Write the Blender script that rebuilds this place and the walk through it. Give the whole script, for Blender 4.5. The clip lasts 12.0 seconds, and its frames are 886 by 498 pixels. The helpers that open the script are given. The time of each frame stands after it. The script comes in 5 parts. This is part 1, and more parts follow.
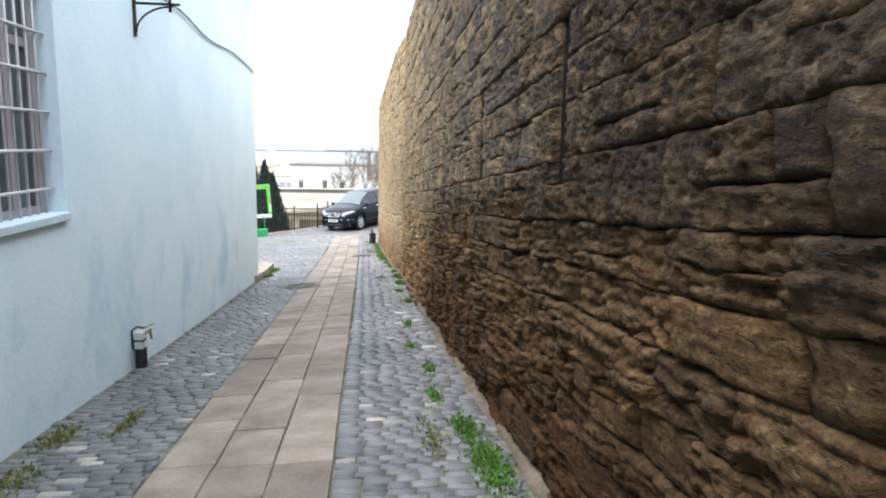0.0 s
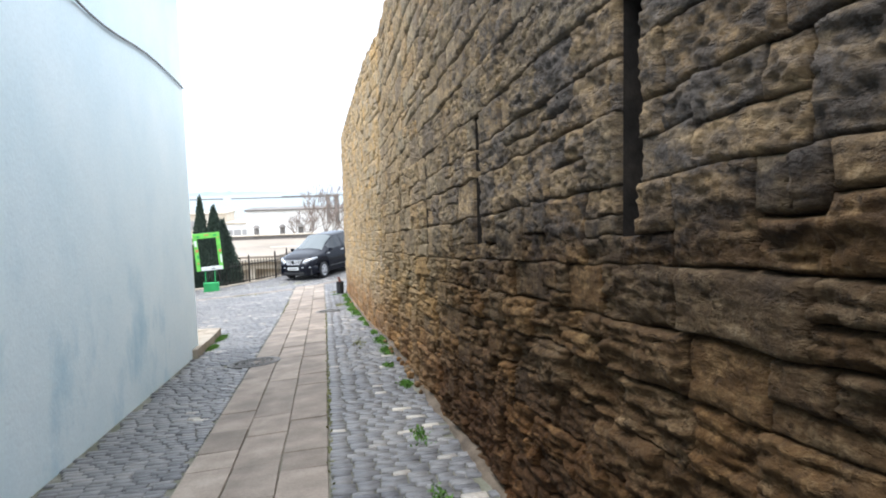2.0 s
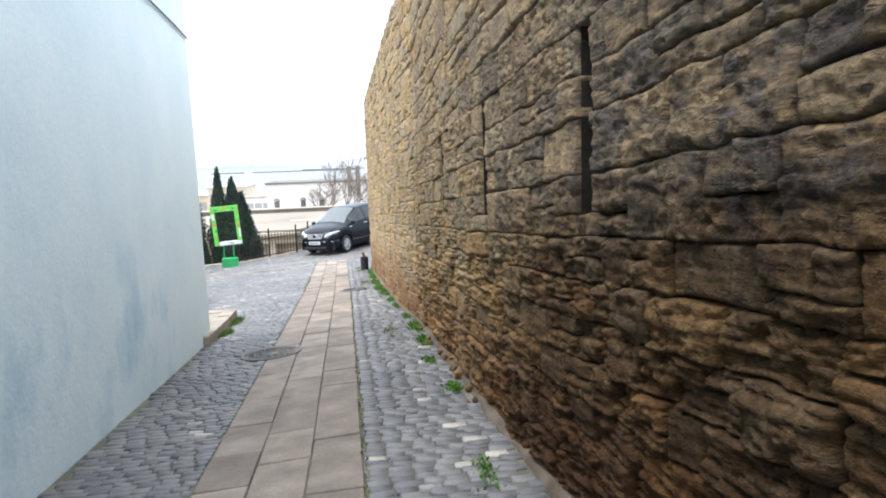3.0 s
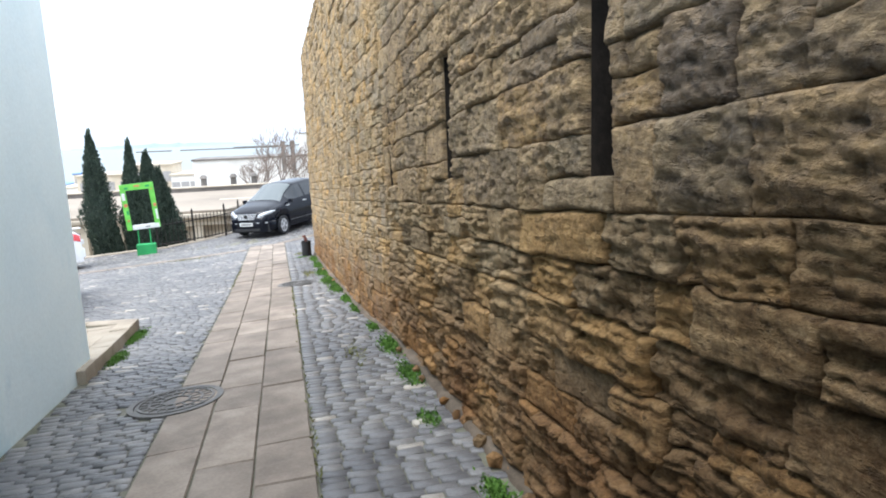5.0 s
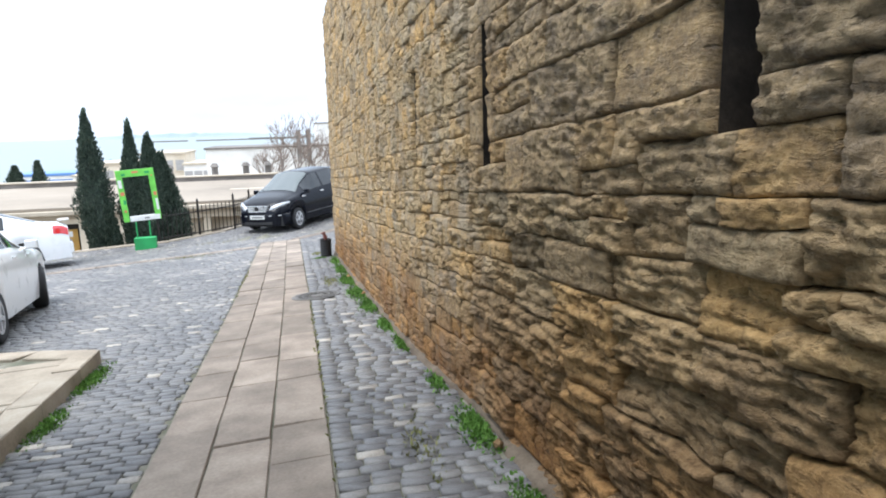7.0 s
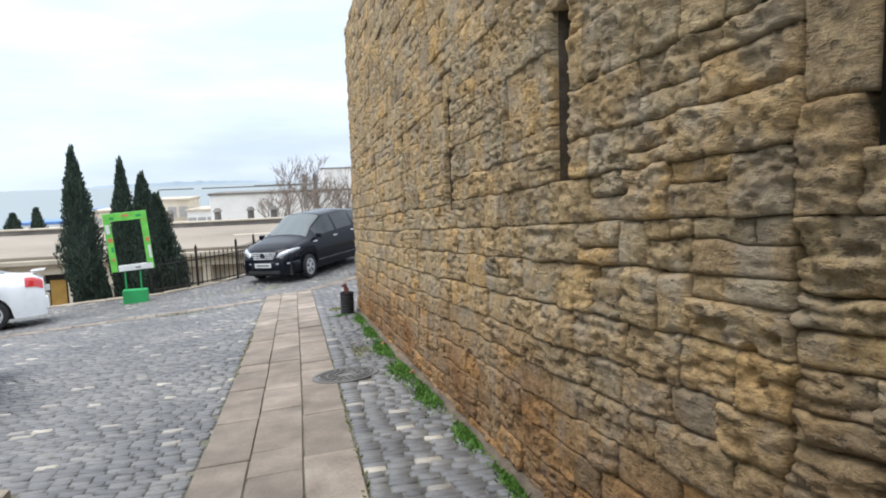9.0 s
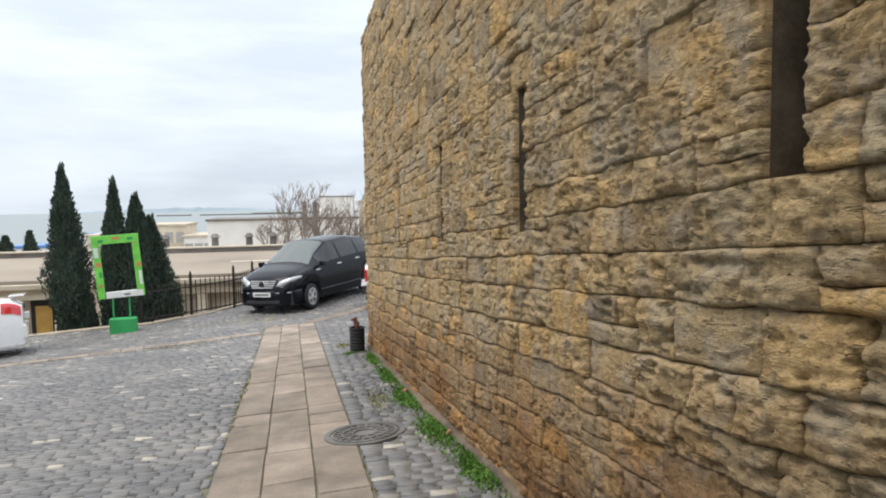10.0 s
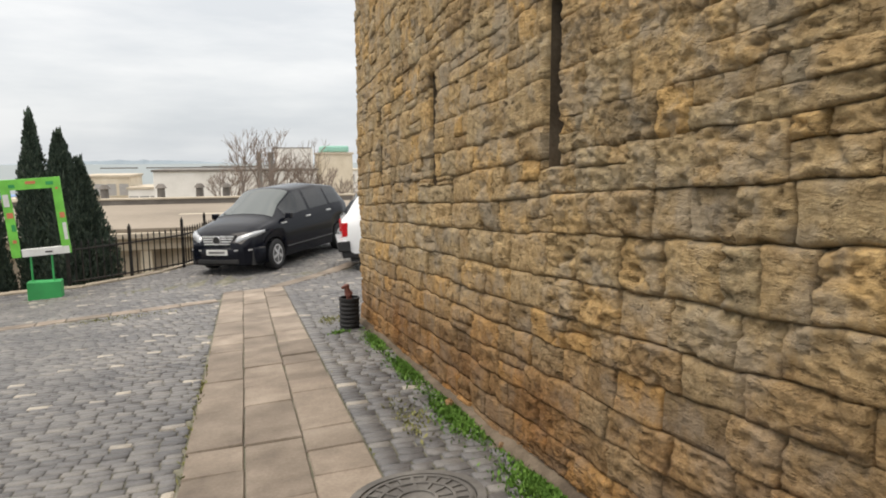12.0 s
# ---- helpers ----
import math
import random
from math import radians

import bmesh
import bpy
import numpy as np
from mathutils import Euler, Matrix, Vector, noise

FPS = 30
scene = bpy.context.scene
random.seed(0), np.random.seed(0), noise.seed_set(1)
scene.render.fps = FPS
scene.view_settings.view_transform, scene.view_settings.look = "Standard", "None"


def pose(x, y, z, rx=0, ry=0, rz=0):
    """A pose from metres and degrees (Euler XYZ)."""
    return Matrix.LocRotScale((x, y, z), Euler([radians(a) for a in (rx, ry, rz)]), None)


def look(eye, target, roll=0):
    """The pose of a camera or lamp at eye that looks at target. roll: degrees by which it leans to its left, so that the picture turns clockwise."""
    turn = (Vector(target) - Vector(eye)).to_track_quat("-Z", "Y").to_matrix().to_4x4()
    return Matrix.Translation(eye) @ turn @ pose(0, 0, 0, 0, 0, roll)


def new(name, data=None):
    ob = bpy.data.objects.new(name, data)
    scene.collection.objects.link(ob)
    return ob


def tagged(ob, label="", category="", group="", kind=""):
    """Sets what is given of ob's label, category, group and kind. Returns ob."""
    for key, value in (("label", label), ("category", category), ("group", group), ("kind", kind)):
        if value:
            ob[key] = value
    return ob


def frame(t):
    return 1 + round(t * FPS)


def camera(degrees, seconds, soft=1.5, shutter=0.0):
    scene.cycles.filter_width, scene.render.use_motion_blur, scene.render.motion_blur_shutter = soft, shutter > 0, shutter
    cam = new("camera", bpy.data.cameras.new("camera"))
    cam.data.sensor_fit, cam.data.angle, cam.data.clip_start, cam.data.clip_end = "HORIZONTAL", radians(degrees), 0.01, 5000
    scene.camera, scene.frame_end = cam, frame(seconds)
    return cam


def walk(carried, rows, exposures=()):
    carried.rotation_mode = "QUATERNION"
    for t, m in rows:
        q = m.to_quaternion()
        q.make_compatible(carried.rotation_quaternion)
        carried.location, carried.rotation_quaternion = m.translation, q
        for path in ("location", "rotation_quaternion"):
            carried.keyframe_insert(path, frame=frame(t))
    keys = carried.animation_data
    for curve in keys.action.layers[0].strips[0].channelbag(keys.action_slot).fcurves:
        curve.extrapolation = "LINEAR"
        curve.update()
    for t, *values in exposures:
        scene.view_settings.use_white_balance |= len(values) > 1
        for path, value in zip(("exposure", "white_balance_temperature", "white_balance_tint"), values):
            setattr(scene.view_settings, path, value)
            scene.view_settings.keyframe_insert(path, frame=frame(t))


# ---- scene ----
cam = camera(68.6, 12.0, 1.9)
METRES, EYE, TILT, LEAN, TURN = 15.0, 1.5, -3.606, -2.063, -6.6
EXPOSURES = [(0.0, 1.42, 5850, 11), (3.0, 1.28, 5850, 11), (7.0, 1.1, 5780, 10), (9.0, 0.66, 5950, 10), (12.0, 0.37, 6950, 12)]
ROWS = [
    (0.0, 0.0, 0.0, 0.0, -0.09, -5.4, 0.94),
    (0.5, -0.0122, 0.0416, -0.0003, -0.84, -4.34, 0.77),
    (1.0, -0.0192, 0.0905, -0.0016, -2.06, -5.3, 1.28),
    (1.5, -0.0274, 0.134, -0.0034, -5.4, -4.92, 2.05),
    (2.0, -0.0307, 0.1819, -0.0027, -3.66, -2.09, 3.74),
    (2.5, -0.0398, 0.2243, -0.0045, -3.0, -4.16, 2.92),
    (3.0, -0.0452, 0.2674, -0.0044, -1.88, -4.37, 4.05),
    (5.0, -0.0678, 0.4352, -0.0093, -7.41, -6.85, 4.67),
    (5.5, -0.0743, 0.4765, -0.0108, -4.78, -7.21, 4.0),
    (6.0, -0.0788, 0.5171, -0.0115, -10.39, -8.48, 3.7),
    (6.5, -0.0824, 0.559, -0.0143, -3.69, -7.41, 3.85),
    (7.0, -0.0891, 0.5977, -0.0149, -6.17, -7.31, 3.88),
    (9.0, -0.1193, 0.7519, -0.0207, -5.9, -3.32, 4.36),
    (9.5, -0.1279, 0.7864, -0.0225, -5.0, -0.91, 3.7),
    (10.0, -0.1369, 0.8253, -0.0226, -6.14, -0.62, 3.35),
    (10.5, -0.1457, 0.8629, -0.0234, -7.13, -1.02, 5.11),
    (11.0, -0.156, 0.9009, -0.0259, -5.69, -1.86, 3.24),
    (11.5, -0.1624, 0.9398, -0.0263, -9.24, -3.19, 5.1),
    (12.0, -0.1676, 0.9801, -0.0292, -10.04, -4.72, 2.94),
]
walk(cam, [(t, pose(0, 0, EYE, TILT, LEAN, TURN) @ pose(METRES * x, METRES * y, METRES * z, 90 + pitch, roll, yaw)) for t, x, y, z, yaw, pitch, roll in ROWS], EXPOSURES)

# ---------------- world, sun ----------------
world = bpy.data.worlds.new("overcast_sky")
scene.world = world
world.use_nodes = True
wn = world.node_tree.nodes
wl = world.node_tree.links
wn.clear()
w_out = wn.new("ShaderNodeOutputWorld")
w_bg = wn.new("ShaderNodeBackground")
w_sky = wn.new("ShaderNodeTexSky")
w_sky.sky_type = "NISHITA"
w_sky.sun_disc = False
w_sky.sun_elevation = radians(65)
w_sky.sun_rotation = radians(-107)
w_sky.dust_density = 3.0
w_co = wn.new("ShaderNodeTexCoord")
w_map = wn.new("ShaderNodeMapping")
w_map.inputs["Scale"].default_value = (1.0, 1.0, 5.0)
w_noise = wn.new("ShaderNodeTexNoise")
w_noise.inputs["Scale"].default_value = 2.6
w_noise.inputs["Detail"].default_value = 7.0
w_noise.inputs["Roughness"].default_value = 0.55
w_ramp = wn.new("ShaderNodeValToRGB")
w_ramp.color_ramp.elements[0].position = 0.36
w_ramp.color_ramp.elements[0].color = (7.5, 8.0, 8.45, 1)
w_ramp.color_ramp.elements[1].position = 0.64
w_ramp.color_ramp.elements[1].color = (9.8, 10.1, 10.3, 1)
w_mix = wn.new("ShaderNodeMixRGB")
w_mix.inputs["Fac"].default_value = 0.86
wl.new(w_co.outputs["Generated"], w_map.inputs["Vector"])
wl.new(w_map.outputs["Vector"], w_noise.inputs["Vector"])
wl.new(w_noise.outputs["Fac"], w_ramp.inputs["Fac"])
wl.new(w_sky.outputs["Color"], w_mix.inputs["Color1"])
wl.new(w_ramp.outputs["Color"], w_mix.inputs["Color2"])
# overcast dome: brighter overhead than at the horizon
w_sep = wn.new("ShaderNodeSeparateXYZ")
wl.new(w_co.outputs["Generated"], w_sep.inputs[0])
w_dome = wn.new("ShaderNodeValToRGB")
w_dome.color_ramp.elements[0].position = 0.0
w_dome.color_ramp.elements[0].color = (0.7, 0.73, 0.76, 1)
w_dome.color_ramp.elements[1].position = 0.85
w_dome.color_ramp.elements[1].color = (1.9, 1.86, 1.8, 1)
w_mid = w_dome.color_ramp.elements.new(0.3)
w_mid.color = (0.92, 0.93, 0.94, 1)
wl.new(w_sep.outputs["Z"], w_dome.inputs["Fac"])
w_mul = wn.new("ShaderNodeMixRGB")
w_mul.blend_type = "MULTIPLY"
w_mul.inputs["Fac"].default_value = 1.0
wl.new(w_mix.outputs["Color"], w_mul.inputs["Color1"])
wl.new(w_dome.outputs["Color"], w_mul.inputs["Color2"])
wl.new(w_mul.outputs["Color"], w_bg.inputs["Color"])
w_bg.inputs["Strength"].default_value = 0.1
wl.new(w_bg.outputs["Background"], w_out.inputs["Surface"])

sun_data = bpy.data.lights.new("sun", "SUN")
sun_data.energy = 1.5
sun_data.angle = radians(40)
sun_data.color = (1.0, 0.93, 0.83)
sun = new("sun", sun_data)
sun.matrix_world = look((-13, 13, 29), (0, 16, 0))


# ---------------- materials ----------------
def node(nt, kind, **inputs):
    n = nt.nodes.new(kind)
    for k, v in inputs.items():
        n.inputs[k.replace("_", " ")].default_value = v
    return n


def ramp(nt, fac, stops):
    r = nt.nodes.new("ShaderNodeValToRGB")
    els = r.color_ramp.elements
    while len(els) < len(stops):
        els.new(0.5)
    for e, (p, c) in zip(els, stops):
        e.position = p
        e.color = (*c, 1)
    nt.links.new(fac, r.inputs["Fac"])
    return r.outputs["Color"]


def mix(nt, fac, a, b, mode="MIX"):
    m = nt.nodes.new("ShaderNodeMixRGB")
    m.blend_type = mode
    for sock, v in (("Fac", fac), ("Color1", a), ("Color2", b)):
        if isinstance(v, (int, float)):
            m.inputs[sock].default_value = v
        elif isinstance(v, tuple):
            m.inputs[sock].default_value = (*v, 1)
        else:
            nt.links.new(v, m.inputs[sock])
    return m.outputs["Color"]


def math_node(nt, op, a, b=0.0, clamp=False):
    m = nt.nodes.new("ShaderNodeMath")
    m.operation = op
    m.use_clamp = clamp
    for i, v in enumerate((a, b)):
        if isinstance(v, (int, float)):
            m.inputs[i].default_value = v
        else:
            nt.links.new(v, m.inputs[i])
    return m.outputs[0]


def fresh(name):
    m = bpy.data.materials.new(name)
    m.use_nodes = True
    nt = m.node_tree
    return m, nt, nt.nodes["Principled BSDF"]


def coords(nt, scale=(1, 1, 1), space="Object"):
    if space == "World":
        src = nt.nodes.new("ShaderNodeNewGeometry").outputs["Position"]
    else:
        src = nt.nodes.new("ShaderNodeTexCoord").outputs[space]
    mp = nt.nodes.new("ShaderNodeMapping")
    mp.inputs["Scale"].default_value = scale
    nt.links.new(src, mp.inputs["Vector"])
    return mp.outputs["Vector"]


def noise_at(nt, vec, scale, detail=5.0, rough=0.55):
    n = node(nt, "ShaderNodeTexNoise", Scale=scale, Detail=detail, Roughness=rough)
    nt.links.new(vec, n.inputs["Vector"])
    return n.outputs["Fac"]


def bump_to(nt, bsdf, height, strength, distance):
    b = node(nt, "ShaderNodeBump", Strength=strength, Distance=distance)
    nt.links.new(height, b.inputs["Height"])
    nt.links.new(b.outputs["Normal"], bsdf.inputs["Normal"])


def worn(name, dark, mid, light, scale=3.0, fine=40.0, rough=0.8, bump=0.3, dist=0.01, metal=0.0, vary=0.0, spec=0.3, stretch=(1, 1, 1), coat=0.0, space="World"):
    """A painted, cast or mineral surface: broad stains, fine grain, piece to piece variation."""
    m, nt, bsdf = fresh(name)
    vec = coords(nt, stretch, space)
    broad = noise_at(nt, vec, scale)
    grain = noise_at(nt, vec, fine, 4.0, 0.65)
    both = math_node(nt, "ADD", math_node(nt, "MULTIPLY", broad, 0.7), math_node(nt, "MULTIPLY", grain, 0.3))
    col = ramp(nt, both, [(0.34, dark), (0.5, mid), (0.66, light)])
    if vary:
        geo = nt.nodes.new("ShaderNodeNewGeometry").outputs["Random Per Island"]
        obj = nt.nodes.new("ShaderNodeObjectInfo").outputs["Random"]
        r = math_node(nt, "FRACT", math_node(nt, "ADD", geo, obj))
        g = math_node(nt, "ADD", math_node(nt, "MULTIPLY", r, 2 * vary), 1 - vary)
        col = mix(nt, 1.0, col, g, "MULTIPLY")
    nt.links.new(col, bsdf.inputs["Base Color"])
    rr = math_node(nt, "ADD", math_node(nt, "MULTIPLY", both, 0.3), rough - 0.15, True)
    nt.links.new(rr, bsdf.inputs["Roughness"])
    bsdf.inputs["Metallic"].default_value = metal
    bsdf.inputs["Specular IOR Level"].default_value = spec
    bsdf.inputs["Coat Weight"].default_value = coat
    bsdf.inputs["Coat Roughness"].default_value = 0.04
    if bump:
        bump_to(nt, bsdf, both, bump, dist)
    return m


def tint(c, k):
    return tuple(v * k for v in c)


def plain(name, c, rough=0.5, metal=0.0, k=0.12, fine=60.0, bump=0.08, coat=0.0, scale=4.0):
    return worn(name, tint(c, 1 - k), c, tint(c, 1 + k), scale, fine, rough, bump, 0.003, metal, spec=0.4, coat=coat)


def wall_stone():
    """Weathered limestone: tan to ochre blocks in thin beds, grey crust on the upper courses, damp and darker lower
    down.
    """
    m, nt, bsdf = fresh("wall_limestone")
    vec = coords(nt, (1, 1, 1), "World")
    sep = nt.nodes.new("ShaderNodeSeparateXYZ")
    nt.links.new(vec, sep.inputs[0])
    mul = lambda a, b, c=False: math_node(nt, "MULTIPLY", a, b, c)
    add = lambda a, b, c=False: math_node(nt, "ADD", a, b, c)
    sub = lambda a, b, c=False: math_node(nt, "SUBTRACT", a, b, c)
    geo = nt.nodes.new("ShaderNodeNewGeometry").outputs["Random Per Island"]
    obj = nt.nodes.new("ShaderNodeObjectInfo").outputs["Random"]
    r = math_node(nt, "FRACT", add(geo, obj))
    grain = noise_at(nt, vec, 55.0, 7.0, 0.72)
    beds = coords(nt, (1.0, 1.0, 2.3), "World")
    strata = noise_at(nt, beds, 7.0, 7.0, 0.66)
    layer = noise_at(nt, beds, 19.0, 5.0, 0.68)
    broad = noise_at(nt, vec, 1.3, 5.0, 0.6)
    patchy = noise_at(nt, vec, 5.0, 5.0, 0.6)
    # height over the sloping street
    hgt = add(sep.outputs["Z"], mul(sep.outputs["Y"], 0.087))
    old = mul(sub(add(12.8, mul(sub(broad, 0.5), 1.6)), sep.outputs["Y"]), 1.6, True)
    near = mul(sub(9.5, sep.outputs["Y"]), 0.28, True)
    a = add(mul(strata, 0.45), add(mul(layer, 0.25), mul(grain, 0.3)))
    col = ramp(nt, a, [(0.32, (0.17, 0.115, 0.06)), (0.44, (0.36, 0.265, 0.15)), (0.55, (0.47, 0.36, 0.215)), (0.7, (0.6, 0.485, 0.32))])
    hue = ramp(nt, r, [(0.0, (0.62, 0.62, 0.63)), (0.2, (1.0, 0.94, 0.84)), (0.45, (0.86, 0.89, 0.92)), (0.7, (1.15, 0.99, 0.72)), (0.86, (1.0, 0.96, 0.88)), (1.0, (0.74, 0.69, 0.64))])
    col = mix(nt, 1.0, col, hue, "MULTIPLY")
    speck = noise_at(nt, vec, 26.0, 6.0, 0.75)
    col = mix(nt, 1.0, col, ramp(nt, speck, [(0.32, (0.55, 0.52, 0.49)), (0.48, (1.0, 1.0, 1.0)), (0.66, (1.25, 1.22, 1.16))]), "MULTIPLY")
    # dirt-filled pocks, longer than high
    pocked = coords(nt, (1.0, 1.0, 2.4), "World")
    holes = mul(sub(noise_at(nt, pocked, 14.0, 4.0, 0.6), 0.575), 10.0, True)
    col = mix(nt, mul(holes, 0.55), col, (0.085, 0.062, 0.038))
    # grey smears of old mortar over the far stretch
    smear = mul(mul(sub(patchy, 0.48), 7.0, True), sub(1.0, old))
    col = mix(nt, mul(smear, 0.55), col, (0.36, 0.315, 0.25))
    # dark lichen blots, any height
    blot = mul(sub(noise_at(nt, vec, 3.1, 6.0, 0.68), 0.57), 8.0, True)
    col = mix(nt, mul(blot, 0.3), col, (0.115, 0.108, 0.1))
    # grey crust over the upper courses of the first stretch, with scaled tan streaks along the beds
    up = mul(sub(add(hgt, mul(sub(broad, 0.5), 1.1)), 1.22), 3.0, True)
    crust = mul(mul(up, old), add(add(0.72, mul(sub(0.5, strata), 2.6)), mul(sub(r, 0.5), 0.6)), True)
    crust = mul(crust, add(mul(grain, 0.5), 0.72), True)
    ccol = ramp(nt, add(mul(grain, 0.6), mul(patchy, 0.4)), [(0.36, (0.045, 0.042, 0.042)), (0.5, (0.095, 0.09, 0.088)), (0.66, (0.2, 0.185, 0.175))])
    col = mix(nt, mul(crust, add(0.5, mul(near, 0.42))), col, ccol)
    # reddish damp foot
    foot = mul(mul(sub(1.05, hgt), 1.6, True), mul(broad, 1.5), True)
    col = mix(nt, foot, col, mix(nt, 1.0, col, (0.58, 0.42, 0.32), "MULTIPLY"))
    # darker lower courses along the house, darkest at the top of the alley
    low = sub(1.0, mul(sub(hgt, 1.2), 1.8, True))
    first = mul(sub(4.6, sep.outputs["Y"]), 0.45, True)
    dark_tone = mul(old, add(add(mul(low, add(0.3, mul(near, 0.64))), mul(first, 0.5)), mul(near, 0.42)), True)
    dark_tone = mul(dark_tone, add(0.62, mul(sub(0.72, a), 1.7, True)), True)
    col = mix(nt, dark_tone, col, mix(nt, 1.0, col, (0.2, 0.165, 0.135), "MULTIPLY"))
    nt.links.new(col, bsdf.inputs["Base Color"])
    bsdf.inputs["Roughness"].default_value = 0.92
    bsdf.inputs["Specular IOR Level"].default_value = 0.15
    fine = noise_at(nt, pocked, 32.0, 6.0, 0.68)
    hh = add(add(mul(layer, 0.8), mul(fine, 0.8)), mul(grain, 0.3))
    hh = sub(hh, mul(holes, 0.5))
    bump_to(nt, bsdf, hh, 0.85, 0.03)
    return m


def sett_stone():
    """Blue-grey basalt setts with a scatter of pale limestone ones, polished on top."""
    m, nt, bsdf = fresh("sett_basalt")
    vec = coords(nt, (1, 1, 1), "World")
    geo = nt.nodes.new("ShaderNodeNewGeometry").outputs["Random Per Island"]
    obj = nt.nodes.new("ShaderNodeObjectInfo").outputs["Random"]
    r = math_node(nt, "FRACT", math_node(nt, "ADD", geo, obj))
    col = ramp(nt, r, [(0.0, (0.115, 0.116, 0.12)), (0.35, (0.15, 0.151, 0.155)), (0.8, (0.185, 0.185, 0.184)), (0.965, (0.21, 0.206, 0.198)), (0.98, (0.38, 0.355, 0.31)), (1.0, (0.47, 0.44, 0.38))])
    grain = noise_at(nt, vec, 90.0, 4.0, 0.7)
    broad = noise_at(nt, vec, 0.9, 5.0, 0.6)
    col = mix(nt, 1.0, col, ramp(nt, grain, [(0.3, (0.7, 0.7, 0.7)), (0.7, (1.25, 1.25, 1.25))]), "MULTIPLY")
    col = mix(nt, 1.0, col, ramp(nt, broad, [(0.3, (0.63, 0.62, 0.63)), (0.7, (1.1, 1.05, 0.99))]), "MULTIPLY")
    nt.links.new(col, bsdf.inputs["Base Color"])
    nt.links.new(math_node(nt, "ADD", math_node(nt, "MULTIPLY", grain, 0.35), 0.3), bsdf.inputs["Roughness"])
    bsdf.inputs["Specular IOR Level"].default_value = 0.4
    bump_to(nt, bsdf, math_node(nt, "ADD", noise_at(nt, vec, 22.0, 4.0), math_node(nt, "MULTIPLY", grain, 0.4)), 0.5, 0.012)
    return m


def plaster_blue():
    """Pale blue limewash, blotched with deeper blue damp runs low down."""
    m, nt, bsdf = fresh("plaster_blue")
    vec = coords(nt, (1, 1, 1), "World")
    run = coords(nt, (1, 1.0, 0.7), "World")
    broad = noise_at(nt, vec, 0.9, 5.0, 0.6)
    col = ramp(nt, broad, [(0.3, (0.69, 0.83, 0.885)), (0.7, (0.79, 0.9, 0.935))])
    blot = math_node(nt, "MULTIPLY", math_node(nt, "SUBTRACT", noise_at(nt, run, 1.1, 6.0, 0.62), 0.5), 6.0, True)
    sep = nt.nodes.new("ShaderNodeSeparateXYZ")
    nt.links.new(vec, sep.inputs[0])
    hgt = math_node(nt, "ADD", sep.outputs["Z"], math_node(nt, "MULTIPLY", sep.outputs["Y"], 0.087))
    low = math_node(nt, "MULTIPLY", math_node(nt, "SUBTRACT", 1.9, hgt), 0.8, True)
    col = mix(nt, math_node(nt, "MULTIPLY", math_node(nt, "MULTIPLY", blot, low), 0.7), col, (0.38, 0.6, 0.72))
    fine = noise_at(nt, vec, 30.0, 5.0, 0.6)
    col = mix(nt, 1.0, col, ramp(nt, fine, [(0.3, (0.96, 0.96, 0.96)), (0.7, (1.03, 1.03, 1.03))]), "MULTIPLY")
    nt.links.new(col, bsdf.inputs["Base Color"])
    bsdf.inputs["Roughness"].default_value = 0.85
    bsdf.inputs["Specular IOR Level"].default_value = 0.2
    bump_to(nt, bsdf, math_node(nt, "ADD", noise_at(nt, vec, 3.0, 3.0), math_node(nt, "MULTIPLY", fine, 0.3)), 0.25, 0.03)
    return m


def glass(name, c=(0.02, 0.025, 0.03)):
    m, nt, bsdf = fresh(name)
    bsdf.inputs["Base Color"].default_value = (*c, 1)
    bsdf.inputs["Roughness"].default_value = 0.04
    bsdf.inputs["Specular IOR Level"].default_value = 0.8
    return m


def foliage(name, a, b, c):
    m, nt, bsdf = fresh(name)
    geo = nt.nodes.new("ShaderNodeNewGeometry").outputs["Random Per Island"]
    col = ramp(nt, geo, [(0.0, a), (0.5, b), (1.0, c)])
    big = noise_at(nt, coords(nt, (1, 1, 1), "World"), 2.5, 3.0)
    col = mix(nt, 1.0, col, ramp(nt, big, [(0.3, (0.75, 0.75, 0.75)), (0.7, (1.2, 1.2, 1.2))]), "MULTIPLY")
    nt.links.new(col, bsdf.inputs["Base Color"])
    bsdf.inputs["Roughness"].default_value = 0.75
    bsdf.inputs["Specular IOR Level"].default_value = 0.2
    return m


MAT = {}
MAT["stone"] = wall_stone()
MAT["mortar"] = worn("wall_mortar", (0.12, 0.098, 0.07), (0.22, 0.18, 0.13), (0.34, 0.28, 0.205), 4.0, 45.0, 0.95, 0.7, 0.03)
# earthy footing; its brown also paints the shade inside the far slits
MAT["footing"] = worn("earth_and_slit_shade", (0.06, 0.045, 0.032), (0.11, 0.085, 0.06), (0.17, 0.135, 0.1), 5.0, 50.0, 0.95, 0.5, 0.02)
# near-black tone that paints the deep shade inside the nearer slits
MAT["dark_tone"] = worn("deep_slit_shade", (0.012, 0.01, 0.008), (0.022, 0.018, 0.015), (0.042, 0.034, 0.026), 6.0, 40.0, 0.95, 0.5, 0.02)
MAT["sett"] = sett_stone()
MAT["slab"] = worn("slab_limestone", (0.14, 0.113, 0.09), (0.215, 0.176, 0.14), (0.3, 0.252, 0.205), 3.2, 55.0, 0.75, 0.5, 0.01, vary=0.22)
MAT["joint"] = worn("joint_earth", (0.08, 0.08, 0.055), (0.13, 0.128, 0.092), (0.23, 0.212, 0.175), 5.0, 60.0, 0.95, 0.5, 0.01)
MAT["blue"] = plaster_blue()
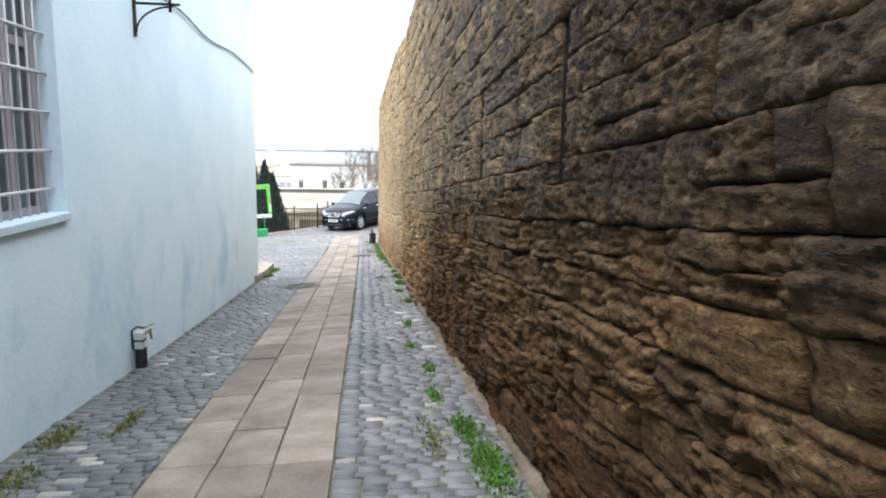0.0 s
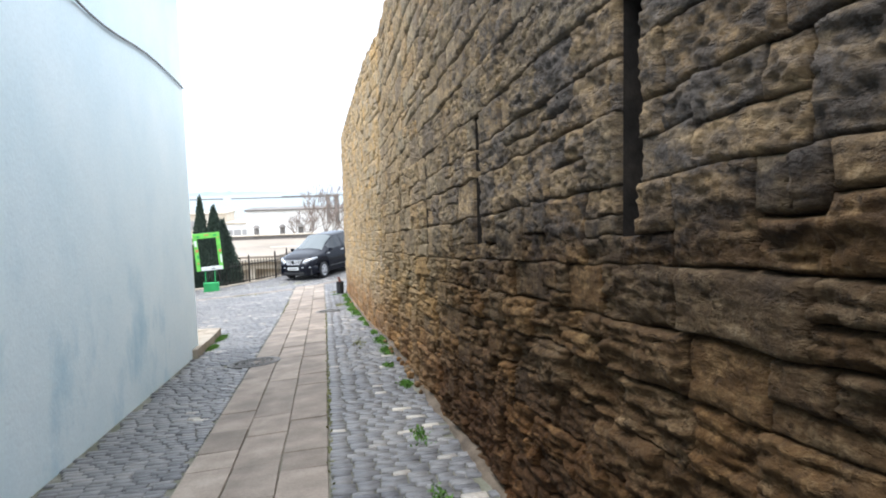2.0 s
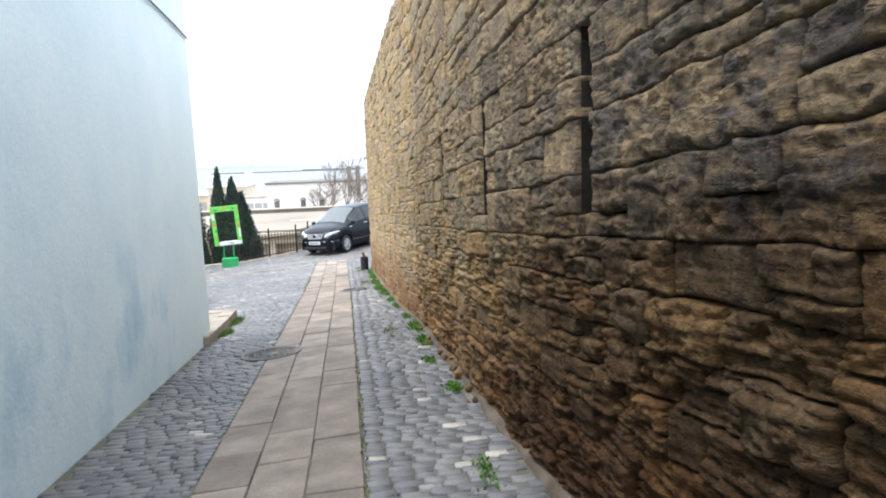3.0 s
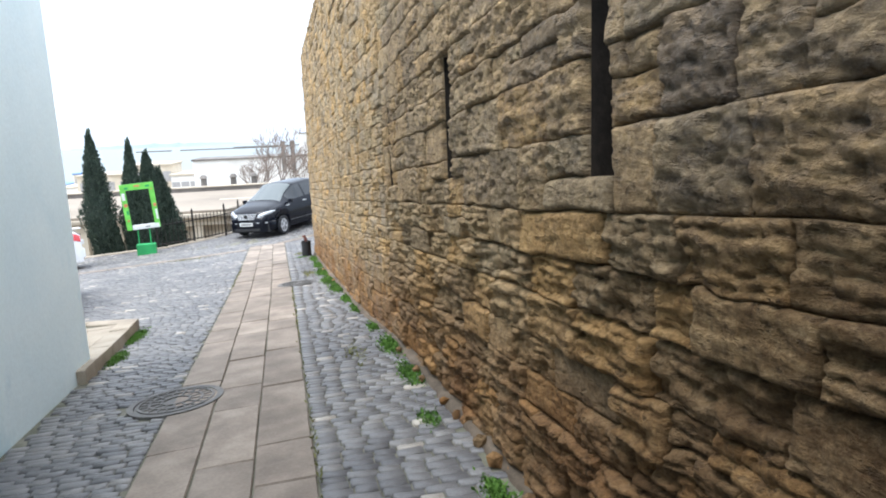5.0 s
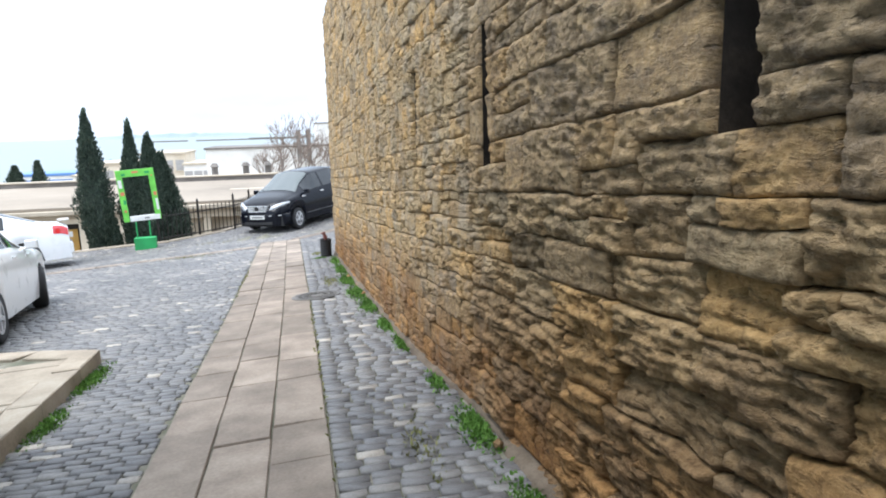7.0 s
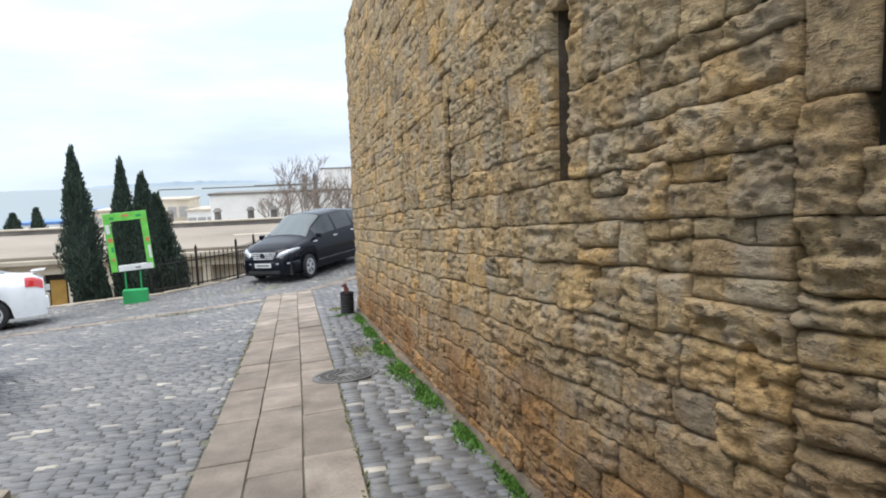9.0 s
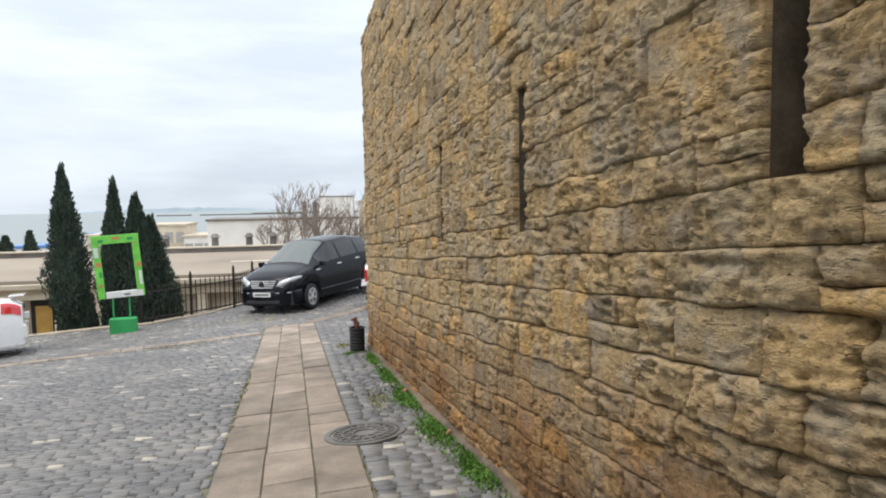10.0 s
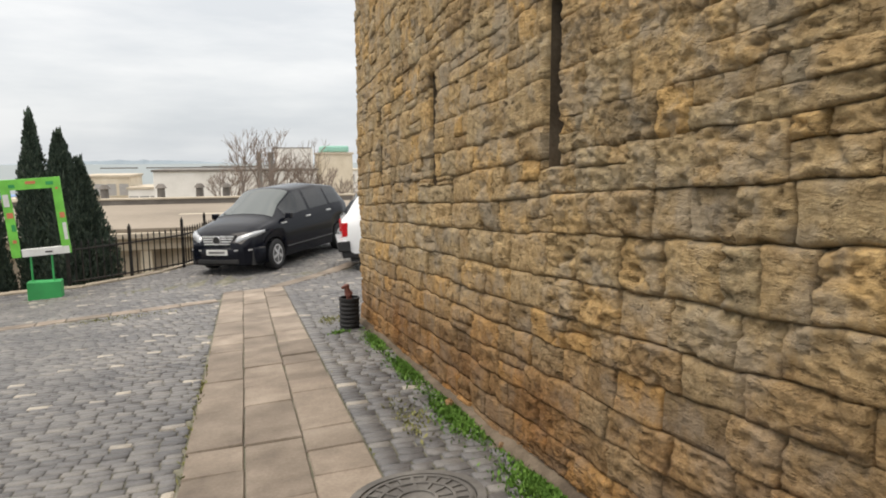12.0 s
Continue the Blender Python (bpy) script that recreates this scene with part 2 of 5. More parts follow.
MAT["kerb"] = worn("kerb_limestone", (0.2, 0.165, 0.125), (0.31, 0.262, 0.2), (0.4, 0.35, 0.28), 2.2, 55.0, 0.85, 0.4, 0.012, vary=0.1)
MAT["iron"] = worn("black_iron", (0.012, 0.011, 0.011), (0.022, 0.02, 0.019), (0.05, 0.038, 0.03), 6.0, 80.0, 0.6, 0.2, 0.003, 0.3)
MAT["castiron"] = worn("manhole_iron", (0.085, 0.08, 0.075), (0.135, 0.128, 0.12), (0.2, 0.19, 0.175), 5.0, 60.0, 0.65, 0.4, 0.004, 0.15)
MAT["render"] = worn("beige_render", (0.36, 0.31, 0.24), (0.47, 0.41, 0.325), (0.55, 0.49, 0.4), 0.8, 20.0, 0.85, 0.1, 0.01)
MAT["roof"] = worn("roof_screed", (0.19, 0.16, 0.125), (0.25, 0.212, 0.168), (0.295, 0.255, 0.205), 0.25, 8.0, 0.85, 0.1, 0.01)
MAT["white"] = worn("white_render", (0.6, 0.58, 0.54), (0.7, 0.68, 0.64), (0.78, 0.76, 0.73), 0.5, 10.0, 0.85, 0.1, 0.01)
MAT["cream"] = worn("cream_render", (0.5, 0.43, 0.33), (0.6, 0.53, 0.42), (0.68, 0.61, 0.5), 0.5, 10.0, 0.85, 0.1, 0.01)
MAT["parapet"] = worn("parapet_felt", (0.1, 0.09, 0.08), (0.16, 0.145, 0.13), (0.23, 0.21, 0.19), 1.0, 20.0, 0.85, 0.1, 0.01)
MAT["dark"] = worn("dark_opening", (0.015, 0.014, 0.013), (0.03, 0.028, 0.026), (0.05, 0.046, 0.042), 1.0, 20.0, 0.7, 0.05, 0.01)
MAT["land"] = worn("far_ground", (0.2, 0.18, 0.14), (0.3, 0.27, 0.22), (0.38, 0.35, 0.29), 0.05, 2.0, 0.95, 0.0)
# sea base lightened, with aerial haze put into the colour
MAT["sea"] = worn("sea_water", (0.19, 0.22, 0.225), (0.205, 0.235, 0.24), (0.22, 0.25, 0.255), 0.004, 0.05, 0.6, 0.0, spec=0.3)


# ---------------- helpers of this scene ----------------
def link(name, verts, faces, material, parent=None, label="", smooth=False):
    me = bpy.data.meshes.new(name)
    me.from_pydata([tuple(map(float, v)) for v in verts], [], [tuple(map(int, f)) for f in faces])
    me.materials.append(material)
    if smooth:
        me.polygons.foreach_set("use_smooth", [True] * len(me.polygons))
    me.update()
    ob = new(name, me)
    if parent:
        ob.parent = parent
    if label:
        ob["label"] = label
    return ob


def fast_mesh(name, verts, quads, material, smooth=False):
    """A joined mesh from numpy arrays of quads."""
    me = bpy.data.meshes.new(name)
    me.vertices.add(len(verts))
    me.vertices.foreach_set("co", np.asarray(verts, dtype=np.float32).ravel())
    q = np.asarray(quads, dtype=np.int32)
    me.loops.add(q.size)
    me.loops.foreach_set("vertex_index", q.ravel())
    me.polygons.add(len(q))
    me.polygons.foreach_set("loop_start", np.arange(0, q.size, 4, dtype=np.int32))
    if smooth:
        me.polygons.foreach_set("use_smooth", np.ones(len(q), dtype=bool))
    me.update(calc_edges=True)
    me.validate()
    me.materials.append(material)
    return me


def part(name, bm, material, parent=None, label="", smooth=False, bevel=0.0):
    if bevel:
        bmesh.ops.bevel(bm, geom=[e for e in bm.edges if e.is_manifold and e.calc_face_angle(0) > 0.5], offset=bevel, segments=2, affect="EDGES", profile=0.5)
    me = bpy.data.meshes.new(name)
    if smooth:
        for f in bm.faces:
            f.smooth = True
    bm.normal_update()
    bm.to_mesh(me)
    bm.free()
    me.materials.append(material)
    ob = new(name, me)
    if parent:
        ob.parent = parent
    if label:
        ob["label"] = label
    return ob


def box(bm, lo, hi, m=None):
    c = [(a + b) / 2 for a, b in zip(lo, hi)]
    s = [b - a for a, b in zip(lo, hi)]
    mat = Matrix.Translation(c) @ Matrix.Diagonal((*s, 1))
    if m is not None:
        mat = m @ mat
    return bmesh.ops.create_cube(bm, size=1, matrix=mat)["verts"]


def boxed(name, lo, hi, material, parent=None, bevel=0.0, label="", m=None):
    bm = bmesh.new()
    box(bm, lo, hi, m)
    return part(name, bm, material, parent, label, bevel=bevel)


def rod(bm, a, b, r, r2=None, seg=8):
    a, b = Vector(a), Vector(b)
    d = b - a
    m = Matrix.Translation((a + b) / 2) @ d.to_track_quat("Z", "Y").to_matrix().to_4x4()
    return bmesh.ops.create_cone(bm, cap_ends=True, segments=seg, radius1=r, radius2=r if r2 is None else r2, depth=d.length, matrix=m)["verts"]


def pipe(bm, pts, r, seg=8):
    for a, b in zip(pts[:-1], pts[1:]):
        rod(bm, a, b, r, seg=seg)


def thing(name, label, category, at=(0, 0, 0), turn=0.0, group="", kind=""):
    ob = new(name)
    ob.empty_display_size = 0.1
    ob.matrix_world = pose(*at, 0, 0, turn)
    return tagged(ob, label, category, group, kind)


def hash2(ix, iy, seed):
    n = (ix.astype(np.int64) * 374761393 + iy.astype(np.int64) * 668265263 + seed * 974634777) & 0xFFFFFFFF
    n = ((n ^ (n >> 13)) * 1274126177) & 0xFFFFFFFF
    return ((n ^ (n >> 16)) & 0xFFFF) / 65535.0


def vnoise(x, y, seed=0):
    x, y = np.asarray(x, dtype=float), np.asarray(y, dtype=float)
    ix, iy = np.floor(x), np.floor(y)
    fx, fy = x - ix, y - iy
    fx, fy = fx * fx * (3 - 2 * fx), fy * fy * (3 - 2 * fy)
    a, b = hash2(ix, iy, seed), hash2(ix + 1, iy, seed)
    c, d = hash2(ix, iy + 1, seed), hash2(ix + 1, iy + 1, seed)
    return (a * (1 - fx) + b * fx) * (1 - fy) + (c * (1 - fx) + d * fx) * fy


def fbm(x, y, seed=0, octaves=4):
    v, amp, tot = 0.0, 1.0, 0.0
    for i in range(octaves):
        v = v + amp * vnoise(x * 2 ** i, y * 2 ** i, seed + 17 * i)
        tot += amp
        amp *= 0.55
    return v / tot - 0.5


# ---------------- the lie of the land ----------------
SLOPE_Y = (-8.0, 2.0, 8.0, 13.0, 18.0, 23.0, 28.0, 40.0)
SLOPE_Z = (0.84, -0.118, -0.691, -1.12, -1.547, -1.915, -2.274, -2.3)
EDGE_X = (-4000.0, -9.0, -6.3, -4.0, -3.1, -2.2, -1.75, -0.9, 0.5, 4.0, 40.0, 4000.0)
EDGE_Y = (28.0, 28.3, 29.3, 29.25, 29.8, 30.55, 31.65, 33.9, 34.6, 34.8, 34.9, 34.9)
FACE_Y = (-8.0, 0.0, 3.1, 6.6, 8.5, 12.6, 14.2, 16.0, 18.5, 20.0, 22.2)
FACE_X = (0.90, 0.87, 0.85, 0.80, 0.765, 0.735, 0.615, 0.585, 0.52, 0.49, 0.455)
HOUSE_X, HOUSE_Y = -2.14, 13.22


def street_z(x, y):
    return np.interp(y, SLOPE_Y, SLOPE_Z) + 0.053 * (np.clip(x, -9, 4) + 0.5)


def edge_y(x):
    return np.interp(x, EDGE_X, EDGE_Y)


def face_x(y):
    return np.interp(y, FACE_Y, FACE_X)


def land_z(x, y):
    """Ground beyond the street's edge: a lower yard, then a long fall to the sea."""
    return np.interp(y, (25, 55, 75, 160, 420, 700), (-5.5, -5.7, -9.5, -16.0, -25.5, -30.0))


def build_ground():
    xs = np.concatenate([[-4500, -1500, -500, -150, -60, -30, -18], np.arange(-12, 8.1, 0.5), [12, 20, 35, 70, 150, 500, 1500, 4500]])
    inner = np.linspace(0, 1, 75)
    outer = np.array([0.02, 4, 10, 20, 40, 80, 130, 200, 300, 420, 700, 1500, 4700])
    verts = []
    for x in xs:
        e = edge_y(x)
        for f in inner:
            y = -30 + f * (e + 30)
            verts.append((x, y, street_z(x, y) - 0.014))
        for o in outer:
            verts.append((x, e + o, land_z(x, e + o)))
    n = len(inner) + len(outer)
    faces = [(i * n + j, (i + 1) * n + j, (i + 1) * n + j + 1, i * n + j + 1) for i in range(len(xs) - 1) for j in range(n - 1)]
    ob = link("ground", verts, faces, MAT["joint"])
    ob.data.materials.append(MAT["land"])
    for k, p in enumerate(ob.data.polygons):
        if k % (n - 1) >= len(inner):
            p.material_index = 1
    tagged(ob, "sloping earth bed under the paving, falling to the sea", "ground", kind="structure")


build_ground()
sea = link("water", [(-4800, 330, -25), (4800, 330, -25), (4800, 4900, -25), (-4800, 4900, -25)], [(0, 1, 2, 3)], MAT["sea"])
tagged(sea, "calm grey-blue sea reaching a hazy horizon", "sea", kind="structure")


# ---------------- paving: house, wall ----------------
def build_house():
    """The pale blue house: a thick front with one barred window cut through."""
    house = thing("blue_house", "pale blue limewashed house with damp stains and one barred window", "house", (0, 0, 0))
    x0, x1 = HOUSE_X, HOUSE_X - 0.45
    y0, y1, w0, w1 = -8.0, HOUSE_Y, 3.82, 4.96
    z0, z1, s0, s1 = -2.2, 4.25, 0.95, 2.75
    bm = bmesh.new()
    box(bm, (x1, y0, z0), (x0, w0, z1))
    box(bm, (x1, w1, z0), (x0, y1, z1))
    box(bm, (x1, w0, z0), (x0, w1, s0))
    box(bm, (x1, w0, s1), (x0, w1, z1))
    bmesh.ops.remove_doubles(bm, verts=bm.verts, dist=0.001)
    part("front_wall", bm, MAT["blue"], house)
    boxed("end_wall", (-9.0, y1 - 0.45, z0), (x1 - 0.002, y1 - 0.003, z1), MAT["blue"], house)
    boxed("back_wall", (-9.4, y0, z0), (-9.0, y1, z1), MAT["blue"], house)
    boxed("roof", (-9.5, y0 - 0.1, z1), (x0 + 0.15, y1 + 0.1, z1 + 0.25), MAT["parapet"], house)


def wall_frame(s, h, out):
    """A place on the stone wall: s down the street, h over the street, out from the face towards the street."""
    return np.stack([face_x(s) - out, s, street_z(0.7, s) + h], axis=-1)


SLITS = [(2.82, 1.47), (4.72, 1.41), (6.7, 1.41), (8.54, 1.43), (10.42, 1.47), (12.45, 1.46), (13.92, 1.47), (15.76, 1.44), (17.5, 1.44), (19.27, 1.44), (21.0, 1.5)]
WALL_H = 4.52


SEAM = 12.72


def slit_cut(rng, s0, s1, h0, h1):
    """The stretches of a stone left over once the slits are cut out of it."""
    spans = [(s0, s1)]
    for c, b in SLITS:
        if b < 0.5 * (h0 + h1) < b + 0.74:
            wa, wb = rng.uniform(0.066, 0.084), rng.uniform(0.066, 0.084)
            nxt = []
            for a, e in spans:
                if e <= c - wa or a >= c + wb:
                    nxt.append((a, e))
                else:
                    if c - wa - a > 0.04:
                        nxt.append((a, c - wa))
                    if e - (c + wb) > 0.04:
                        nxt.append((c + wb, e))
            spans = nxt
    return spans


def ease(x):
    x = np.clip(x, 0, 1)
    return x * x * (3 - 2 * x)


def bedding(S, H, thick, seed):
    """Thin beds of the stone, each weathered back by its own amount along the wall: -0.5 to 0.5."""
    w = H + 0.03 * fbm(S * 1.7, H * 2.5, seed, 2) + 0.03 * fbm(S * 15, H * 18, seed + 1, 3)
    L = w / thick + 1.1 * vnoise(w * 7, S * 0.7, seed + 2)
    i = np.floor(L)
    f = L - i
    lev = lambda k: 0.6 * vnoise(S * 3 + k * 5.3, k, seed + 3) + 0.4 * vnoise(S * 12 + k * 3.1, k, seed + 4) - 0.5
    t = ease((f - 0.7) / 0.3)
    return lev(i) * (1 - t) + lev(i + 1) * t - 0.28 * np.abs(2 * f - 1) ** 5


def stone_patch(rng, s0, s1, h0, h1, cell):
    """One weathered block: an uneven bedded face with broken arrises, and its four sides."""
    n = max(4, int((s1 - s0) / cell) + 2)
    m = max(4, int((h1 - h0) / cell) + 2)
    U, V = np.meshgrid(np.linspace(0, 1, n), np.linspace(0, 1, m), indexing="ij")
    gap = 0.0015
    S = s0 + gap + U * (s1 - s0 - 2 * gap)
    H = h0 + gap + V * (h1 - h0 - 2 * gap)
    mid, hm = 0.5 * (s0 + s1), 0.5 * (h0 + h1)
    first = mid < SEAM
    upper = float(np.clip((hm - 1.2) / 0.25, 0, 1))
    if first:
        # strongly bedded, hollowed courses below; flatter crusted courses above
        bed_k, crag_k, pit_k, joint = 0.062 - 0.04 * upper, 0.015 + 0.003 * upper, 0.13 - 0.06 * upper, 0.028 - 0.008 * upper
        shift = rng.uniform(-0.026, 0.018) * (1 - 0.6 * upper)
    else:
        rough = float(np.clip(1 - abs(hm - 1.05) / 0.4, 0, 1))
        bed_k, crag_k, pit_k, joint = 0.014 + 0.014 * rough, 0.021 + 0.007 * upper, 0.09 + 0.08 * rough, 0.018 - 0.006 * upper
        shift = rng.uniform(-0.01, 0.01)
    plainer = rng.random() < (0.16 if first else 0.3 - 0.18 * upper)
    if plainer:
        bed_k, crag_k, pit_k = bed_k * 0.25, crag_k * 0.45, pit_k * 0.3
    beds = bedding(S + rng.uniform(0, 9), H + rng.uniform(0, 5), rng.uniform(0.03, 0.056) if first else rng.uniform(0.04, 0.06), 40)
    ridge = 0.22 - np.abs(fbm(S * 15 + 3, H * 22, 41, 3))
    chip = 0.2 - np.abs(fbm(S * 34 + 5, H * 46, 6, 2))
    lump = fbm(S * 3.5, H * 5, 3, 2) * 0.012
    pits = np.clip(fbm(S * 13, H * 26, 12, 3) - 0.09, 0, 0.22)
    out = shift + lump + beds * bed_k + ridge * crag_k * 1.8 + chip * crag_k * 1.3 - pits * pit_k
    out = out + rng.uniform(-0.03, 0.03) * (S - mid) + rng.uniform(-0.08, 0.08) * (H - hm)
    # joints: washed out by turns along their length
    border = np.minimum(np.minimum(S - s0, s1 - S) * 0.8, np.minimum(H - h0, h1 - H))
    wash = vnoise(S * 3.1 + 7, H * 4.3, 61)
    reach = 0.006 + 0.01 * wash + 0.003 * rng.random()
    drop = joint * (0.45 + (2.4 if first else 1.5) * np.clip(wash - 0.35, 0, 1))
    out = out - drop * np.clip(1 - border / reach, 0, 1) ** 1.6
    out = np.maximum(out, -0.085)
    for c, b in SLITS:
        if s0 - 0.2 < c < s1 + 0.2:
            out = np.where((np.abs(S - c) < 0.15) & (H > b - 0.22) & (H < b + 1.0), np.maximum(out, -0.018), out)
    S = S + (vnoise(S * 14, H * 14, 21) - 0.5) * 0.016
    H = H + (vnoise(S * 1.1, H * 1.5, 23) - 0.5) * 0.02 + (vnoise(S * 8 + 9, H * 8, 22) - 0.5) * 0.02
    front = wall_frame(S, H, out).reshape(-1, 3)
    idx = np.arange(n * m).reshape(n, m)
    ring = np.concatenate([idx[:, 0], idx[-1, 1:], idx[-2::-1, -1], idx[0, -2:0:-1]])
    rear = front[ring].copy()
    rear[:, 0] = face_x(rear[:, 1]) + 0.11
    quads = np.stack([idx[:-1, :-1], idx[:-1, 1:], idx[1:, 1:], idx[1:, :-1]], axis=-1).reshape(-1, 4)
    k = len(ring)
    back = len(front) + np.arange(k)
    sides = np.stack([ring, np.roll(ring, -1), np.roll(back, -1), back], axis=-1)
    return np.vstack([front, rear]), np.vstack([quads, sides]).astype(np.int32)


def lay_blocks(rng, a0, a1, first):
    """Courses of blocks from the street up between two places along the wall: start, end, bottom, top of each."""
    h = -0.12
    while h < WALL_H:
        if first:
            ch = rng.uniform(0.13, 0.21) if h < 1.3 else rng.uniform(0.18, 0.27)
        else:
            ch = rng.uniform(0.13, 0.19) if h < 0.75 else (rng.uniform(0.14, 0.2) if h < 1.35 else rng.uniform(0.15, 0.25))
        if h + ch > WALL_H - 0.06:
            ch = WALL_H - h + 0.02
        s = a0
        while s < a1:
            ln = rng.uniform(0.2, 0.56) if first else rng.uniform(0.15, 0.4)
            e = min(s + ln, a1)
            if a1 - e < 0.12:
                e = a1
            sill = [b for c, b in SLITS if s - 0.07 < c < e + 0.07 and h + 0.05 < b < h + ch - 0.05]
            lo = sill[0] if sill else h
            if sill:
                yield s, e, h, lo
            cuts = [(a, b, lo, h + ch) for a, b in slit_cut(rng, s, e, lo, h + ch)]
            if len(cuts) == 1 and cuts[0][1] - cuts[0][0] > 0.2 and rng.random() < (0.18 if first else (0.34 if h > 1.3 else 0.1)):
                (a, b, lo, hi), k = cuts[0], rng.uniform(0.35, 0.65)
                m2 = a + (b - a) * rng.uniform(0.3, 0.7)
                cuts = [(a, b, lo, lo + (hi - lo) * k), (a, m2, lo + (hi - lo) * k, hi), (m2, b, lo + (hi - lo) * k, hi)]
            yield from cuts
            s = e
        h += ch


def build_stone_wall():
    rng = random.Random(11)
    wall = thing("stone_wall", "tall old limestone wall of eroded coursed blocks with narrow slits", "wall", kind="structure")
    # rough core behind the blocks, sunk deep behind the slits
    ss = np.arange(-8, 22.21, 0.04)
    hh = np.arange(-0.25, WALL_H + 0.01, 0.06)
    S, H = np.meshgrid(ss, hh, indexing="ij")
    out = -0.085 + 0.077 * np.clip((H - 1.25) / 0.3, 0, 1) * np.clip((S - 12.4) / 1.2, 0.35, 1) + fbm(S * 9, H * 11, 31) * 0.05
    for c, b in SLITS:
        out = np.where((np.abs(S - c) < 0.11) & (H > b - 0.12) & (H < b + 0.86), -0.5 + 0.06 * vnoise(S * 3, H * 6, 33), out)
    P = wall_frame(S, H, out)
    n, m = len(ss), len(hh)
    idx = np.arange(n * m).reshape(n, m)
    quads = np.stack([idx[:-1, :-1], idx[:-1, 1:], idx[1:, 1:], idx[1:, :-1]], axis=-1).reshape(-1, 4)
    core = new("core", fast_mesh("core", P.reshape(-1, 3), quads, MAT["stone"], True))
    core.parent = wall
    # linings of the deep slits: their shade is put into a dark colour
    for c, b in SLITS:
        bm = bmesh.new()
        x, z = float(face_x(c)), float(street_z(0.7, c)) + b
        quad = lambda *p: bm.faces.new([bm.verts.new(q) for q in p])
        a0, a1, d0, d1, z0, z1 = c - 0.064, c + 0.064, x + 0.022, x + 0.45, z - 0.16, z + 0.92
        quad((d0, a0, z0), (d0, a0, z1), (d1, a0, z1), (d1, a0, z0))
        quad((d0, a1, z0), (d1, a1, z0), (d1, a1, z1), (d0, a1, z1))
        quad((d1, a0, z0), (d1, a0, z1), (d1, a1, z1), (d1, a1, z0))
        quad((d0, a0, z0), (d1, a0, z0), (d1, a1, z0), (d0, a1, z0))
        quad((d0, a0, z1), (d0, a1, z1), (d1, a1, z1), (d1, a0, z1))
        part("slit_lining", bm, MAT["dark_tone" if c < SEAM else "footing"], wall)
    # earthy footing along the wall's base
    bm = bmesh.new()
    rng_f = random.Random(2)
    rows = []
    for y in np.arange(-2, 22.15, 0.12):
        x, z = float(face_x(y)), float(street_z(0.7, y))
        w = 0.03 + 0.04 * float(vnoise(y * 1.7, 3.0, 4)) + rng_f.uniform(-0.008, 0.008)
        t = 0.015 + 0.04 * float(vnoise(y * 2.3, 9.0, 5))
        rows.append([bm.verts.new(q) for q in ((x - w, y, z - 0.03), (x - w * 0.8, y, z + 0.006), (x - w * 0.3, y, z + t * 0.7), (x + 0.08, y, z + t))])
    for a, b in zip(rows[:-1], rows[1:]):
        for i in range(3):
            bm.faces.new((a[i], a[i + 1], b[i + 1], b[i]))
    part("footing", bm, MAT["footing"], wall, smooth=True)
    # body: the wall's thickness, end and top
    bm = bmesh.new()
    ys = np.linspace(-8, 22.2, 40)
    rings = []
    for y in ys:
        zb, zt = street_z(0.7, y) - 0.5, street_z(0.7, y) + WALL_H
        x = face_x(y) + 0.5
        rings.append([bm.verts.new(p) for p in ((x, y, zb), (x, y, zt), (x + 0.7, y, zt), (x + 0.7, y, zb))])
    for a, b in zip(rings[:-1], rings[1:]):
        for i in range(4):
            bm.faces.new((a[i], a[(i + 1) % 4], b[(i + 1) % 4], b[i]))
    bm.faces.new(rings[0])
    bm.faces.new(rings[-1][::-1])
    part("body", bm, MAT["mortar"], wall)
    joined_v, joined_f, off, count = [], [], 0, 0
    for a0, a1, first in ((-8.0, SEAM, True), (SEAM, 22.2, False)):
        for a, b, lo, hi in lay_blocks(rng, a0, a1, first):
            if b < 1.2 or lo > 3.2:
                cell = 0.05
            elif lo > 2.3 or a > 17.5:
                cell = 0.02
            else:
                cell = 0.0105
            v, f = stone_patch(rng, a, b, lo, hi, cell)
            if 7.0 < a < 17.0 and 0.3 < lo < 1.6 and count < 300 and (a > SEAM or count < 160):
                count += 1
                ob = new("block", fast_mesh("block", v, f, MAT["stone"]))
                ob.parent = wall
            else:
                joined_v.append(v)
                joined_f.append(f + off)
                off += len(v)
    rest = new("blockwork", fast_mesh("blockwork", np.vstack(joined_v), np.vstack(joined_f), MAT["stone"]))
    rest.parent = wall
    tagged(rest, kind="stuff")


